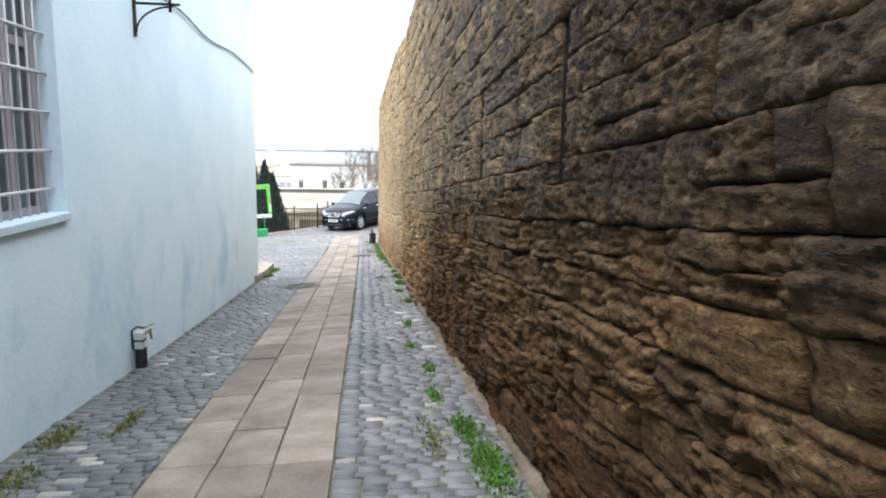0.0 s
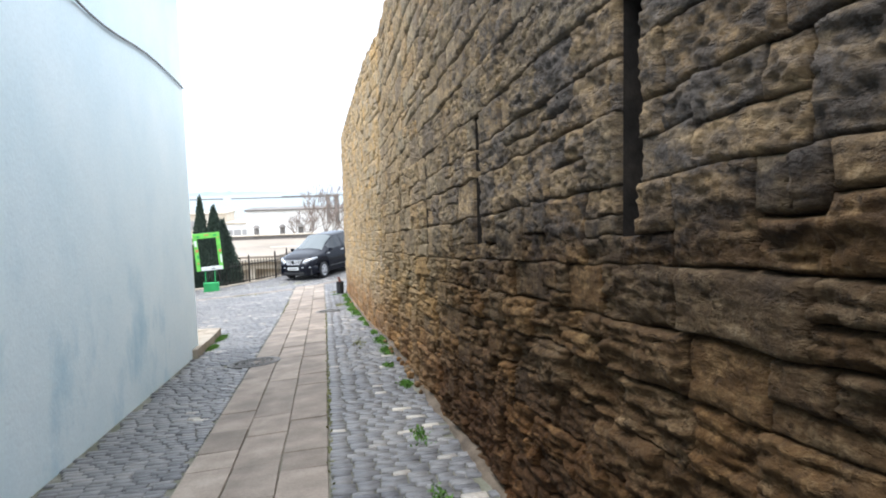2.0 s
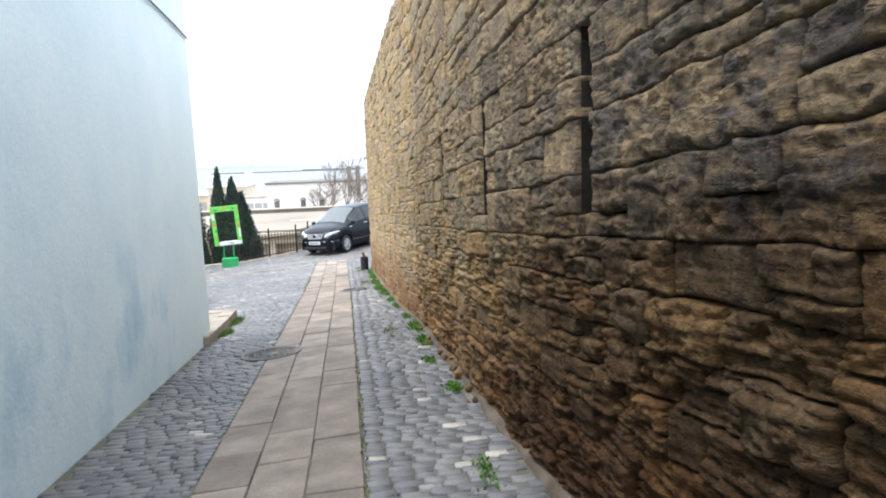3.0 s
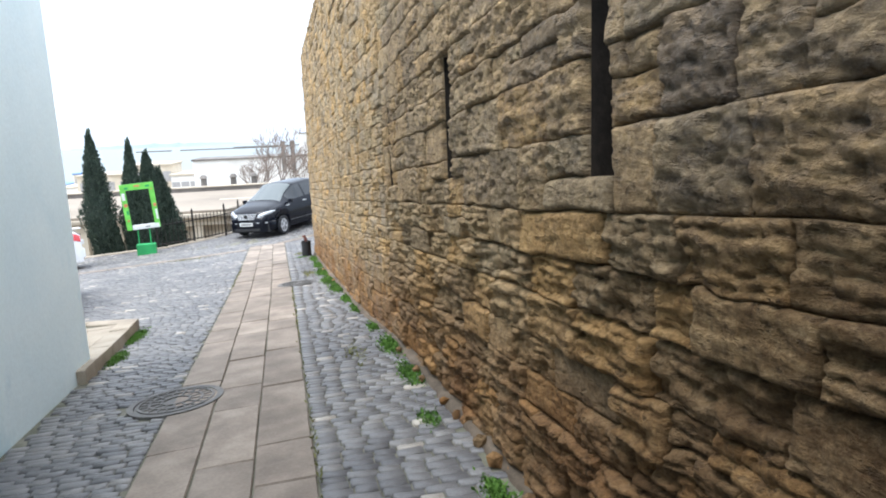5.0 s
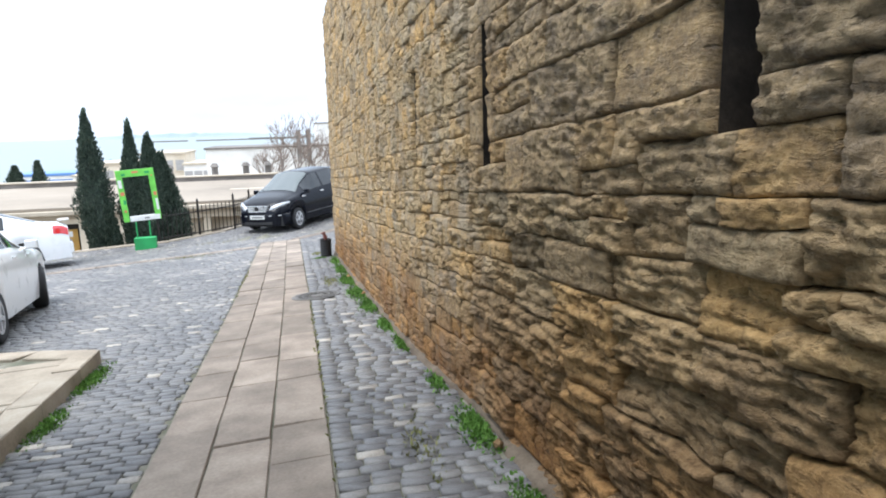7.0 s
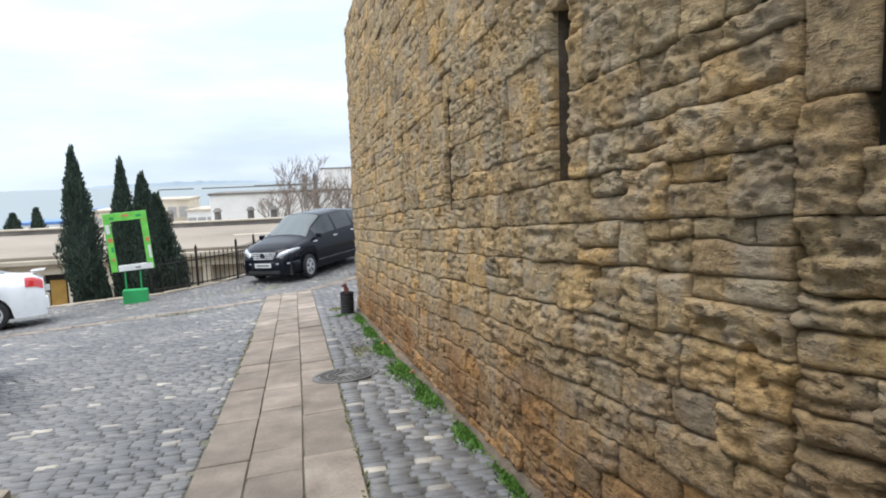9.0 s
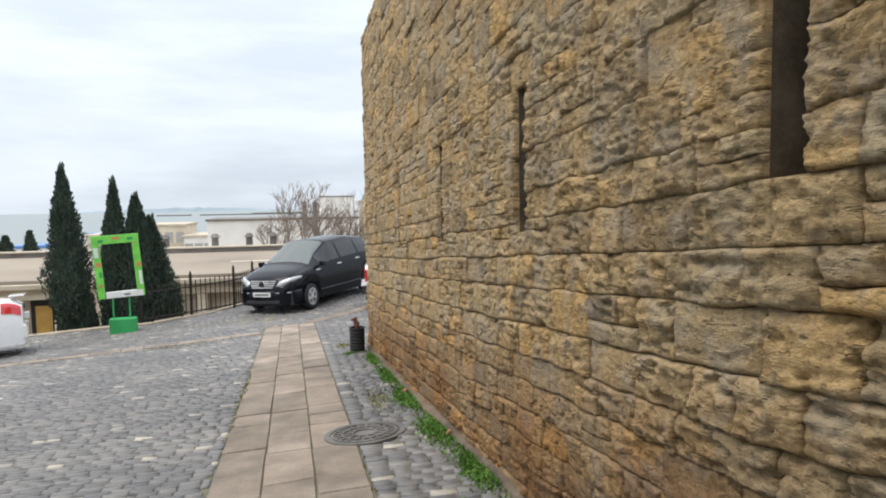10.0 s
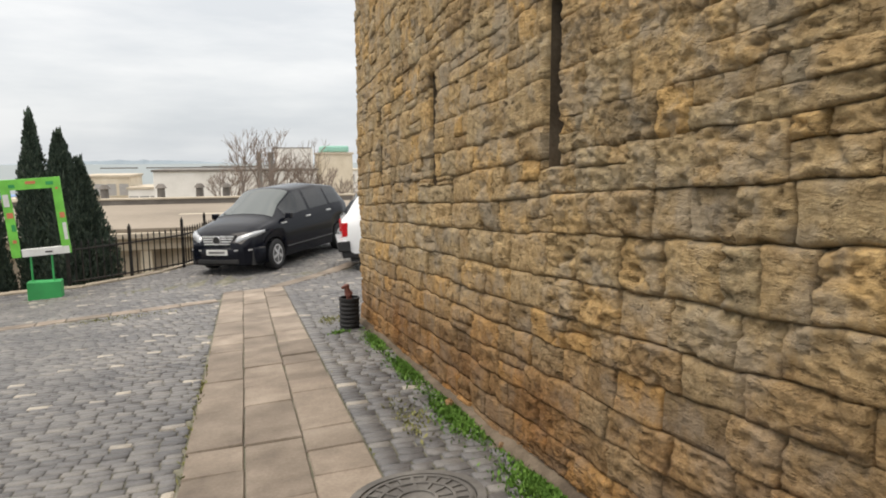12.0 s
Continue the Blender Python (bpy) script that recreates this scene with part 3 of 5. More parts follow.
def build_paving():
    rng = random.Random(5)
    pav = thing("pavement", "street of blue-grey basalt setts with a limestone slab path", "pavement", kind="structure")
    # limestone slabs in three runs
    cols = ((-1.158, -0.832), (-0.832, -0.498), (-0.498, -0.172))
    for k, (a, b) in enumerate(cols):
        y = -2.0 - 0.2 * k
        while y < 26.2:
            ln = rng.choice((0.42, 0.55, 0.62, 0.72, 0.95)) * rng.uniform(0.92, 1.08)
            if y > 17:
                ln *= 0.85
            e = min(y + ln, 26.3)
            drift = lambda yy: -0.06 * max(0.0, (yy - 17) / 9)
            g = 0.0035
            lift = rng.uniform(-0.004, 0.006)
            corners = [(a + g, y + g), (b - g, y + g), (b - g, e - g), (a + g, e - g)]
            corners = [(x + drift(yy) + rng.uniform(-0.005, 0.005), yy + rng.uniform(-0.012, 0.012)) for x, yy in corners]
            cx, cy = sum(c[0] for c in corners) / 4, sum(c[1] for c in corners) / 4
            vs, fs = [], []
            for ring, (ins, dz) in enumerate(((0.0, -0.06), (0.0, -0.006), (0.006, 0.003))):
                for x, yy in corners:
                    xi = x + ins * (1 if x < cx else -1)
                    yi = yy + ins * (1 if yy < cy else -1)
                    vs.append((xi, yi, street_z(xi, yi) + dz + lift + rng.uniform(-0.002, 0.002)))
            for r in range(2):
                for i in range(4):
                    j = (i + 1) % 4
                    fs.append((r * 4 + i, r * 4 + j, r * 4 + 4 + j, r * 4 + 4 + i))
            fs.append((8, 9, 10, 11))
            link("slab", vs, fs, MAT["slab"], pav)
            y = e
    # basalt setts in rows across the street
    verts, faces, off, count = [], [], 0, 0

    def blocked(x, y):
        if -1.165 + min(0, -0.007 * (y - 17)) < x < -0.165 + min(0, -0.007 * (y - 17)) and y < 26.25:
            return True
        if x > face_x(min(y, 22.2)) - 0.035 and y < 22.4:
            return True
        if x < HOUSE_X + 0.03 and y < HOUSE_Y + 0.05:
            return True
        if (x + 1.14) ** 2 + (y - 11.67) ** 2 < 0.37 ** 2 or (x + 0.09) ** 2 + (y - 17.5) ** 2 < 0.335 ** 2:
            return True
        if x < -2.09 and y < 13 + 2.45 - 0.85 * (x + 2.1) and y < 16.6:
            return True
        for x0, y0, x1, y1 in ((-7.2, 24.35, -1.24, 25.35), (-0.32, 26.35, 2.6, 30.4)):
            ln = math.hypot(x1 - x0, y1 - y0)
            u = ((x - x0) * (x1 - x0) + (y - y0) * (y1 - y0)) / ln
            if 0 < u < ln and abs((x - x0) * (y1 - y0) - (y - y0) * (x1 - x0)) / ln < 0.17:
                return True
        if y > edge_y(x) - 0.12:
            return True
        return False

    y = 1.6
    while y < 33:
        dy = rng.uniform(0.068, 0.09)
        x0, x1 = (-2.14, 0.9) if y < 12.9 else (-9.0, 0.9 if y < 22.2 else 5.0)
        x = x0 + rng.uniform(0, 0.12)
        while x < x1:
            dx = rng.uniform(0.11, 0.175)
            if y < 26.2:
                lean = min(0.0, -0.007 * (y - 17))
                if -1.165 + lean <= x < -0.165 + lean:
                    x = -0.165 + lean
                elif x < -1.165 + lean < x + dx:
                    dx = -1.165 + lean - x
                    if dx < 0.05:
                        x = -0.165 + lean
                        dx = rng.uniform(0.11, 0.175)
            cx, cy = x + dx / 2, y + dy / 2
            bow = 0.012 * math.sin(cx * 2.3 + y) + 0.03 * math.sin(cx * 0.7)
            cy += bow
            if not blocked(cx, cy) and not (blocked(cx - 0.04, cy) and blocked(cx + 0.04, cy)):
                hx, hy = dx / 2 - rng.uniform(0.002, 0.005), dy / 2 - rng.uniform(0.002, 0.005)
                z = float(street_z(cx, cy)) + rng.uniform(-0.003, 0.004)
                tx, ty = rng.uniform(-0.02, 0.02), rng.uniform(-0.025, 0.025)
                sk = rng.uniform(-0.008, 0.008)
                ring = []
                for ins, dz in ((0.0, -0.05), (0.0005, -0.009), (0.0065, 0.0)):
                    for sx, sy in ((-1, -1), (1, -1), (1, 1), (-1, 1)):
                        px, py = sx * (hx - ins), sy * (hy - ins) + sk * sx
                        ring.append((cx + px, cy + py, z + dz + tx * px + ty * py - 0.078 * py))
                v = np.array(ring)
                f = [(r * 4 + i, r * 4 + (i + 1) % 4, r * 4 + 4 + (i + 1) % 4, r * 4 + 4 + i) for r in range(2) for i in range(4)] + [(8, 9, 10, 11)]
                f = np.array(f, dtype=np.int32)
                if 8.6 < cy < 12.6 and count < 300:
                    count += 1
                    ob = new("sett", fast_mesh("sett", v, f, MAT["sett"]))
                    ob.parent = pav
                else:
                    verts.append(v)
                    faces.append(f + off)
                    off += len(v)
            x += dx
        y += dy
    rest = new("setts", fast_mesh("setts", np.vstack(verts), np.vstack(faces), MAT["sett"]))
    rest.parent = pav
    tagged(rest, kind="stuff")


build_house()


def build_foot_stones():
    """Loose broken stones lying at the foot of the wall."""
    rng = random.Random(14)
    for y in (8.7, 9.05, 9.5, 9.75, 10.2, 10.5, 11.05, 11.3, 12.0, 17.1, 17.9, 18.7):
        r = rng.uniform(0.026, 0.048)
        x = float(face_x(y)) - 0.045 - rng.uniform(0.0, 0.03)
        bm = bmesh.new()
        bmesh.ops.create_icosphere(bm, subdivisions=1, radius=r)
        for v in bm.verts:
            k = 1 + 0.8 * noise.noise(v.co * 14 + Vector((y, 0, 0)))
            v.co = Vector((v.co.x * k * 0.8, v.co.y * k * rng.uniform(0.98, 1.02), v.co.z * k * 0.95))
        ob = part("stone", bm, MAT["stone"])
        ob.matrix_world = pose(x, y, float(street_z(x, y)) + r * 0.55, 0, 0, rng.uniform(0, 180))
        tagged(ob, "loose broken brown stone lying at the wall's foot", "stone", "stones at the wall's foot")


build_foot_stones()


# ---------------- fixtures of the blue house ----------------
MAT["winframe"] = plain("pink_grey_paint", (0.44, 0.39, 0.39), 0.6)
MAT["grille"] = plain("white_painted_iron", (0.62, 0.6, 0.6), 0.5)
MAT["pane"] = glass("window_glass", (0.10, 0.11, 0.115))
MAT["sill"] = plain("pale_blue_sill", (0.6, 0.72, 0.77), 0.8)
MAT["pvc"] = plain("grey_white_plastic", (0.6, 0.6, 0.58), 0.5)
MAT["brass"] = plain("dull_brass", (0.32, 0.22, 0.1), 0.4, 0.8)
MAT["rust"] = plain("rusty_red_paint", (0.17, 0.06, 0.045), 0.6, k=0.4)
MAT["rubber"] = plain("black_rubber", (0.018, 0.018, 0.019), 0.75)
MAT["cable"] = plain("grey_cable", (0.12, 0.12, 0.12), 0.6)


def build_window():
    x = HOUSE_X - 0.13
    win = tagged(thing("window_1", "recessed barred window with pinkish-grey frame in the blue wall", "window"), kind="structure")
    y0, y1, z0, z1 = 3.82, 4.96, 0.95, 2.75
    bm = bmesh.new()
    box(bm, (x - 0.06, y0, z0), (x, y0 + 0.09, z1))
    box(bm, (x - 0.06, y1 - 0.09, z0), (x, y1, z1))
    box(bm, (x - 0.06, y0 + 0.09, z0), (x, y1 - 0.09, z0 + 0.08))
    box(bm, (x - 0.06, y0 + 0.09, z1 - 0.08), (x, y1 - 0.09, z1))
    part("window_frame", bm, MAT["winframe"], win)
    for k, yy in enumerate((y0 + 0.4, y1 - 0.4)):
        boxed("mullion", (x - 0.05, yy - 0.035, z0 + 0.08), (x - 0.005, yy + 0.035, z1 - 0.08), MAT["winframe"], win, 0.006)
    boxed("transom", (x - 0.048, y0 + 0.09, 2.1), (x - 0.007, y1 - 0.09, 2.16), MAT["winframe"], win, 0.006)
    boxed("pane", (x - 0.042, y0 + 0.05, z0 + 0.05), (x - 0.034, y1 - 0.05, z1 - 0.05), MAT["pane"], win)
    boxed("curtain", (x - 0.3, y0 - 0.1, z0 - 0.1), (x - 0.28, y1 + 0.1, z1 + 0.1), MAT["pvc"], win)
    boxed("window_sill", (HOUSE_X - 0.13, y0 + 0.002, z0 - 0.03), (HOUSE_X + 0.035, y1 - 0.002, z0 + 0.03), MAT["sill"], win, 0.008)
    g = HOUSE_X - 0.075
    z = z0 + 0.2
    while z < z1:
        bm = bmesh.new()
        rod(bm, (g, y0, z), (g, y1, z), 0.011)
        part("bar", bm, MAT["grille"], win, smooth=True)
        z += 0.265
    y = y0 + 0.1
    while y < y1 - 0.05:
        bm = bmesh.new()
        rod(bm, (g - 0.015, y, z0), (g - 0.015, y, z1), 0.009)
        part("bar", bm, MAT["grille"], win, smooth=True)
        y += 0.118


def build_bracket():
    b = thing("lamp_bracket", "black wrought iron lamp bracket fixed to the blue wall", "bracket")
    x, y, z = HOUSE_X, 6.6, 2.755
    boxed("wall_plate", (x, y - 0.025, z - 0.3), (x + 0.02, y + 0.025, z + 0.22), MAT["iron"], b, 0.004)
    bm = bmesh.new()
    rod(bm, (x, y, z), (x + 0.42, y, z), 0.012)
    part("arm", bm, MAT["iron"], b, smooth=True)
    bm = bmesh.new()
    rod(bm, (x, y, z + 0.05), (x + 0.36, y, z + 0.05), 0.009)
    part("upper_arm", bm, MAT["iron"], b, smooth=True)
    bm = bmesh.new()
    pipe(bm, [(x + 0.02 + 0.34 * (1 - math.cos(a)), y, z - 0.26 + 0.24 * math.sin(a)) for a in np.linspace(0, math.pi / 2, 9)], 0.009)
    part("scroll", bm, MAT["iron"], b, smooth=True)
    bm = bmesh.new()
    rod(bm, (x + 0.33, y, z - 0.07), (x + 0.33, y, z + 0.2), 0.014, 0.01)
    part("finial", bm, MAT["iron"], b, smooth=True)
    c = thing("cable", "sagging grey cable strung along the blue wall", "cable")
    keys = [(x + 0.36, 6.6, 2.86), (x + 0.2, 7.1, 2.93), (x + 0.03, 7.5, 2.97), (x + 0.025, 8.0, 2.985), (x + 0.025, 8.4, 2.965), (x + 0.025, 8.8, 2.92), (x + 0.02, 9.2, 2.887), (x + 0.02, 9.6, 2.873), (x + 0.02, 10.05, 2.88), (x + 0.02, 10.6, 2.907), (x + 0.02, 11.1, 2.92), (x + 0.02, 11.6, 2.91), (x + 0.02, 12.5, 2.866), (x + 0.02, 13.2, 2.82)]
    bm = bmesh.new()
    pipe(bm, keys, 0.011, 6)
    part("wire", bm, MAT["cable"], c, smooth=True)


def build_tap():
    x, y = HOUSE_X + 0.065, 6.12
    z = float(street_z(x, y)) - 0.02
    t = thing("standpipe", "black stub pipe with grey box and brass tap by the wall", "standpipe", (x, y, z))
    bm = bmesh.new()
    rod(bm, (0, 0, 0), (0, 0, 0.2), 0.052, seg=16)
    part("pipe", bm, MAT["rubber"], t, smooth=False)
    boxed("meter_box", (-0.045, -0.04, 0.2), (0.035, 0.045, 0.36), MAT["pvc"], t, 0.008)
    boxed("strap", (-0.052, -0.045, 0.275), (0.042, 0.05, 0.288), MAT["iron"], t)
    bm = bmesh.new()
    pipe(bm, [(-0.05, -0.045, 0.2), (-0.055, -0.05, 0.38), (-0.02, -0.02, 0.41), (0.03, 0.03, 0.385)], 0.009, 6)
    part("hose", bm, MAT["rubber"], t)
    bm = bmesh.new()
    rod(bm, (0.03, 0.03, 0.33), (0.05, 0.14, 0.34), 0.014)
    rod(bm, (0.05, 0.12, 0.34), (0.06, 0.13, 0.25), 0.012)
    part("tap", bm, MAT["brass"], t)
    bm = bmesh.new()
    rod(bm, (0.02, 0.08, 0.375), (0.07, 0.19, 0.385), 0.007)
    part("lever", bm, MAT["brass"], t)


build_window()
build_bracket()
build_tap()


# ---------------- street furniture ----------------
def manhole(x, y, r):
    sx = (street_z(x + 0.3, y) - street_z(x - 0.3, y)) / 0.6
    sy = (street_z(x, y + 0.3) - street_z(x, y - 0.3)) / 0.6
    nrm = Vector((-sx, -sy, 1)).normalized()
    t = thing("manhole_cover", "round dark cast iron manhole cover with raised ring pattern", "manhole", group="manhole covers")
    t.matrix_world = Matrix.Translation((x, y, float(street_z(x, y)) + 0.004)) @ nrm.to_track_quat("Z", "Y").to_matrix().to_4x4()

    def annulus(name, r0, r1, z0, z1, seg=48):
        bm = bmesh.new()
        rings = []
        for rr, zz in ((r0, z0), (r0, z1), (r1, z1), (r1, z0)):
            rings.append([bm.verts.new((rr * math.cos(2 * math.pi * i / seg), rr * math.sin(2 * math.pi * i / seg), zz)) for i in range(seg)])
        for k in range(3):
            for i in range(seg):
                bm.faces.new((rings[k][i], rings[k + 1][i], rings[k + 1][(i + 1) % seg], rings[k][(i + 1) % seg]))
        return part(name, bm, MAT["castiron"], t)

    bm = bmesh.new()
    bmesh.ops.create_cone(bm, cap_ends=True, segments=48, radius1=r * 0.9, radius2=r * 0.9, depth=0.05, matrix=Matrix.Translation((0, 0, -0.026)))
    part("cover", bm, MAT["castiron"], t)
    annulus("outer_frame", r * 0.92, r * 1.06, -0.05, 0.006)
    annulus("raised_ring", r * 0.8, r * 0.86, -0.01, 0.008)
    annulus("raised_ring", r * 0.56, r * 0.61, -0.01, 0.008)
    annulus("raised_ring", r * 0.28, r * 0.33, -0.01, 0.008)
    for k in range(22):
        a = 2 * math.pi * k / 22
        boxed("rib", (r * 0.62, -0.008, -0.004), (r * 0.79, 0.008, 0.007), MAT["castiron"], t, m=Matrix.Rotation(a, 4, "Z"))
    for k in range(13):
        a = 2 * math.pi * k / 13 + 0.1
        boxed("rib", (r * 0.34, -0.008, -0.004), (r * 0.55, 0.008, 0.007), MAT["castiron"], t, m=Matrix.Rotation(a, 4, "Z"))


manhole(-1.14, 11.66, 0.33)
manhole(-0.09, 17.5, 0.3)


def build_bollard():
    x, y = 0.25, 21.74
    z = float(street_z(x, y)) - 0.01
    b = thing("standpipe", "black corrugated pipe stub with rusty red valve by the wall's end", "standpipe", (x, y, z))
    bm = bmesh.new()
    seg = 20
    prof = [(0.112, 0.0)]
    for k in range(7):
        zz = 0.02 + k * 0.046
        prof += [(0.112, zz), (0.104, zz + 0.012), (0.104, zz + 0.026), (0.112, zz + 0.038)]
    prof += [(0.112, 0.36), (0.095, 0.36), (0.095, 0.25), (0.0, 0.25)]
    rings = [[bm.verts.new((r * math.cos(2 * math.pi * i / seg), r * math.sin(2 * math.pi * i / seg), zz)) for i in range(seg)] for r, zz in prof]
    for a, c in zip(rings[:-1], rings[1:]):
        for i in range(seg):
            bm.faces.new((a[i], a[(i + 1) % seg], c[(i + 1) % seg], c[i]))
    bmesh.ops.remove_doubles(bm, verts=bm.verts, dist=1e-5)
    part("sleeve", bm, MAT["rubber"], b)
    bm = bmesh.new()
    rod(bm, (0, 0, 0.2), (0.0, 0, 0.4), 0.03, seg=10)
    rod(bm, (0, 0, 0.385), (-0.01, 0, 0.42), 0.046, 0.04, seg=10)
    part("stem", bm, MAT["rust"], b)
    bm = bmesh.new()
    rod(bm, (-0.01, 0, 0.41), (-0.035, -0.01, 0.5), 0.036, 0.024, seg=10)
    part("valve", bm, MAT["rust"], b)
    bm = bmesh.new()
    rod(bm, (-0.08, -0.02, 0.47), (0.0, 0.0, 0.49), 0.016, seg=8)
    part("spout", bm, MAT["rust"], b)


build_bollard()


def flush_slab(parent, pts, mat, lift, thick, rng, name="slab", edge=0.01):
    cx, cy = sum(p[0] for p in pts) / len(pts), sum(p[1] for p in pts) / len(pts)
    vs, fs, n = [], [], len(pts)
    for ins, dz in ((0, -thick), (0, lift - 0.008), (edge, lift)):
        for x, y in pts:
            d = math.hypot(x - cx, y - cy)
            k = 1 - ins / d
            px, py = cx + (x - cx) * k, cy + (y - cy) * k
            vs.append((px, py, float(street_z(px, py)) + dz + rng.uniform(-0.003, 0.003)))
    for r in range(2):
        for i in range(n):
            j = (i + 1) % n
            fs.append((r * n + i, r * n + j, r * n + n + j, r * n + n + i))
    fs.append(tuple(range(2 * n, 3 * n)))
    return link(name, vs, fs, mat, parent)


def build_platform():
    """Raised stone step at the house's corner: kerb stones round flat flags."""
    rng = random.Random(3)
    p = tagged(thing("corner_step", "low raised limestone step with worn kerb at the house corner", "step"), kind="structure")
    h = 0.13
    kerb = [(-2.06, 12.75), (-2.07, 13.75), (-2.09, 14.65), (-2.12, 15.32)]
    for (x0, y0), (x1, y1) in zip(kerb[:-1], kerb[1:]):
        flush_slab(p, [(x0 - 0.22 if y0 > 13 else -2.139, y0 + 0.006), (x0, y0 + 0.006), (x1, y1 - 0.006), (x1 - 0.22, y1 - 0.006)], MAT["kerb"], h + rng.uniform(-0.008, 0.006), 0.1, rng, "kerb_stone", 0.025)
    end = [(-2.14, 15.33), (-2.75, 15.66), (-3.4, 15.9)]
    for (x0, y0), (x1, y1) in zip(end[:-1], end[1:]):
        flush_slab(p, [(x0, y0), (x1, y1), (x1 - 0.05, y1 - 0.26), (x0 - 0.14, y0 - 0.24)], MAT["kerb"], h, 0.1, rng, "kerb_stone", 0.025)
    for a, b in ((-2.3, -2.82), (-2.83, -3.5)):
        y = 13.23
        while y < 15.0:
            e = min(y + rng.uniform(0.5, 0.75), 15.12)
            flush_slab(p, [(b, y + 0.005), (a, y + 0.005), (a, e - 0.005), (b, e - 0.005)], MAT["kerb"], h - 0.006 + rng.uniform(-0.006, 0.006), 0.1, rng, "flag", 0.008)
            y = e
    bm = bmesh.new()
    pts = [(-2.14, 13.2), (-2.14, 15.2), (-3.45, 15.75), (-3.6, 13.2)]
    lo = [bm.verts.new((x, y, float(street_z(x, y)) - 0.1)) for x, y in pts]
    hi = [bm.verts.new((x, y, float(street_z(x, y)) + h - 0.03)) for x, y in pts]
    bm.faces.new(hi)
    for i in range(4):
        bm.faces.new((lo[i], lo[(i + 1) % 4], hi[(i + 1) % 4], hi[i]))
    part("bed", bm, MAT["joint"], p)


build_platform()


def build_cross_strip():
    """Line of pale stones that crosses the street at the foot of the slab path."""
    rng = random.Random(9)
    p = tagged(thing("cross_drain", "flush line of yellowish stones crossing the sett street", "paving strip"), kind="structure")
    for line in ([(-7.2, 24.35), (-1.24, 25.35)], [(-0.32, 26.35), (2.6, 30.4)]):
        (x0, y0), (x1, y1) = line
        ln = math.hypot(x1 - x0, y1 - y0)
        ux, uy = (x1 - x0) / ln, (y1 - y0) / ln
        s = 0.0
        while s < ln - 0.1:
            e = min(s + rng.uniform(0.35, 0.6), ln)
            w = rng.uniform(0.15, 0.19)
            pts = [(x0 + ux * a - uy * b, y0 + uy * a + ux * b) for a, b in ((s + 0.008, -w), (e - 0.008, -w), (e - 0.008, w), (s + 0.008, w))]
            flush_slab(p, pts, MAT["slab"], 0.009, 0.06, rng, "stone", 0.01)
            s = e


build_cross_strip()


def build_edge():
    """Kerb along the drop, and the retaining wall under it."""
    rng = random.Random(4)
    e = tagged(thing("edge_kerb", "pale kerb stones along the drop beside the street", "kerb"), kind="structure")
    x = -9.0
    while x < -1.7:
        x1 = min(x + rng.uniform(0.5, 0.8), -1.7)
        y0, y1 = float(edge_y(x)), float(edge_y(x1))
        flush_slab(e, [(x + 0.005, y0 - 0.2), (x1 - 0.005, y1 - 0.2), (x1 - 0.005, y1 + 0.06), (x + 0.005, y0 + 0.06)], MAT["kerb"], 0.03 + rng.uniform(-0.01, 0.01), 0.25, rng, "kerb_stone", 0.02)
        x = x1
    bm = bmesh.new()
    xs = [-30, -9, -6.3, -4.0, -3.1, -2.2, -1.75, -0.9, 0.5, 4]
    rows = []
    for x in xs:
        y = float(edge_y(x)) + 0.03
        z = float(street_z(x, y)) - 0.06
        rows.append([bm.verts.new(q) for q in ((x, y - 0.35, z), (x, y, z), (x, y + 0.1, -6.8), (x, y - 0.35, -6.8))])
    for a, b in zip(rows[:-1], rows[1:]):
        for i in range(4):
            bm.faces.new((a[i], a[(i + 1) % 4], b[(i + 1) % 4], b[i]))
    bm.faces.new(rows[0])
    bm.faces.new(rows[-1][::-1])
    tagged(part("retaining_wall", bm, MAT["mortar"]), "rough stone retaining wall below the street's edge", "wall", kind="structure")


build_edge()


def build_fence():
    f = thing("iron_fence", "black iron railing with pointed pickets along the drop", "fence")
    posts = [(-4.25, 29.3), (-3.18, 29.82), (-2.2, 30.5), (-1.78, 31.55), (-1.0, 33.7)]
    for k, (x, y) in enumerate(posts):
        z = float(street_z(x, y))
        bm = bmesh.new()
        box(bm, (x - 0.03, y - 0.03, z - 0.05), (x + 0.03, y + 0.03, z + 1.08))
        rod(bm, (x, y, z + 1.08), (x, y, z + 1.15), 0.035, 0.004, 6)
        part("post", bm, MAT["iron"], f)
    for (x0, y0), (x1, y1) in zip(posts[:-1], posts[1:]):
        z0, z1 = float(street_z(x0, y0)), float(street_z(x1, y1))
        for dz in (0.1, 0.74):
            bm = bmesh.new()
            rod(bm, (x0, y0, z0 + dz), (x1, y1, z1 + dz), 0.018, seg=6)
            part("rail", bm, MAT["iron"], f)
        n = max(3, int(math.hypot(x1 - x0, y1 - y0) / 0.125))
        for i in range(1, n):
            k = i / n
            x, y, z = x0 + (x1 - x0) * k, y0 + (y1 - y0) * k, z0 + (z1 - z0) * k
            bm = bmesh.new()
            rod(bm, (x, y, z + 0.06), (x, y, z + 0.84), 0.014, seg=6)
            rod(bm, (x, y, z + 0.84), (x, y, z + 0.93), 0.025, 0.002, 6)
            part("picket", bm, MAT["iron"], f)


build_fence()

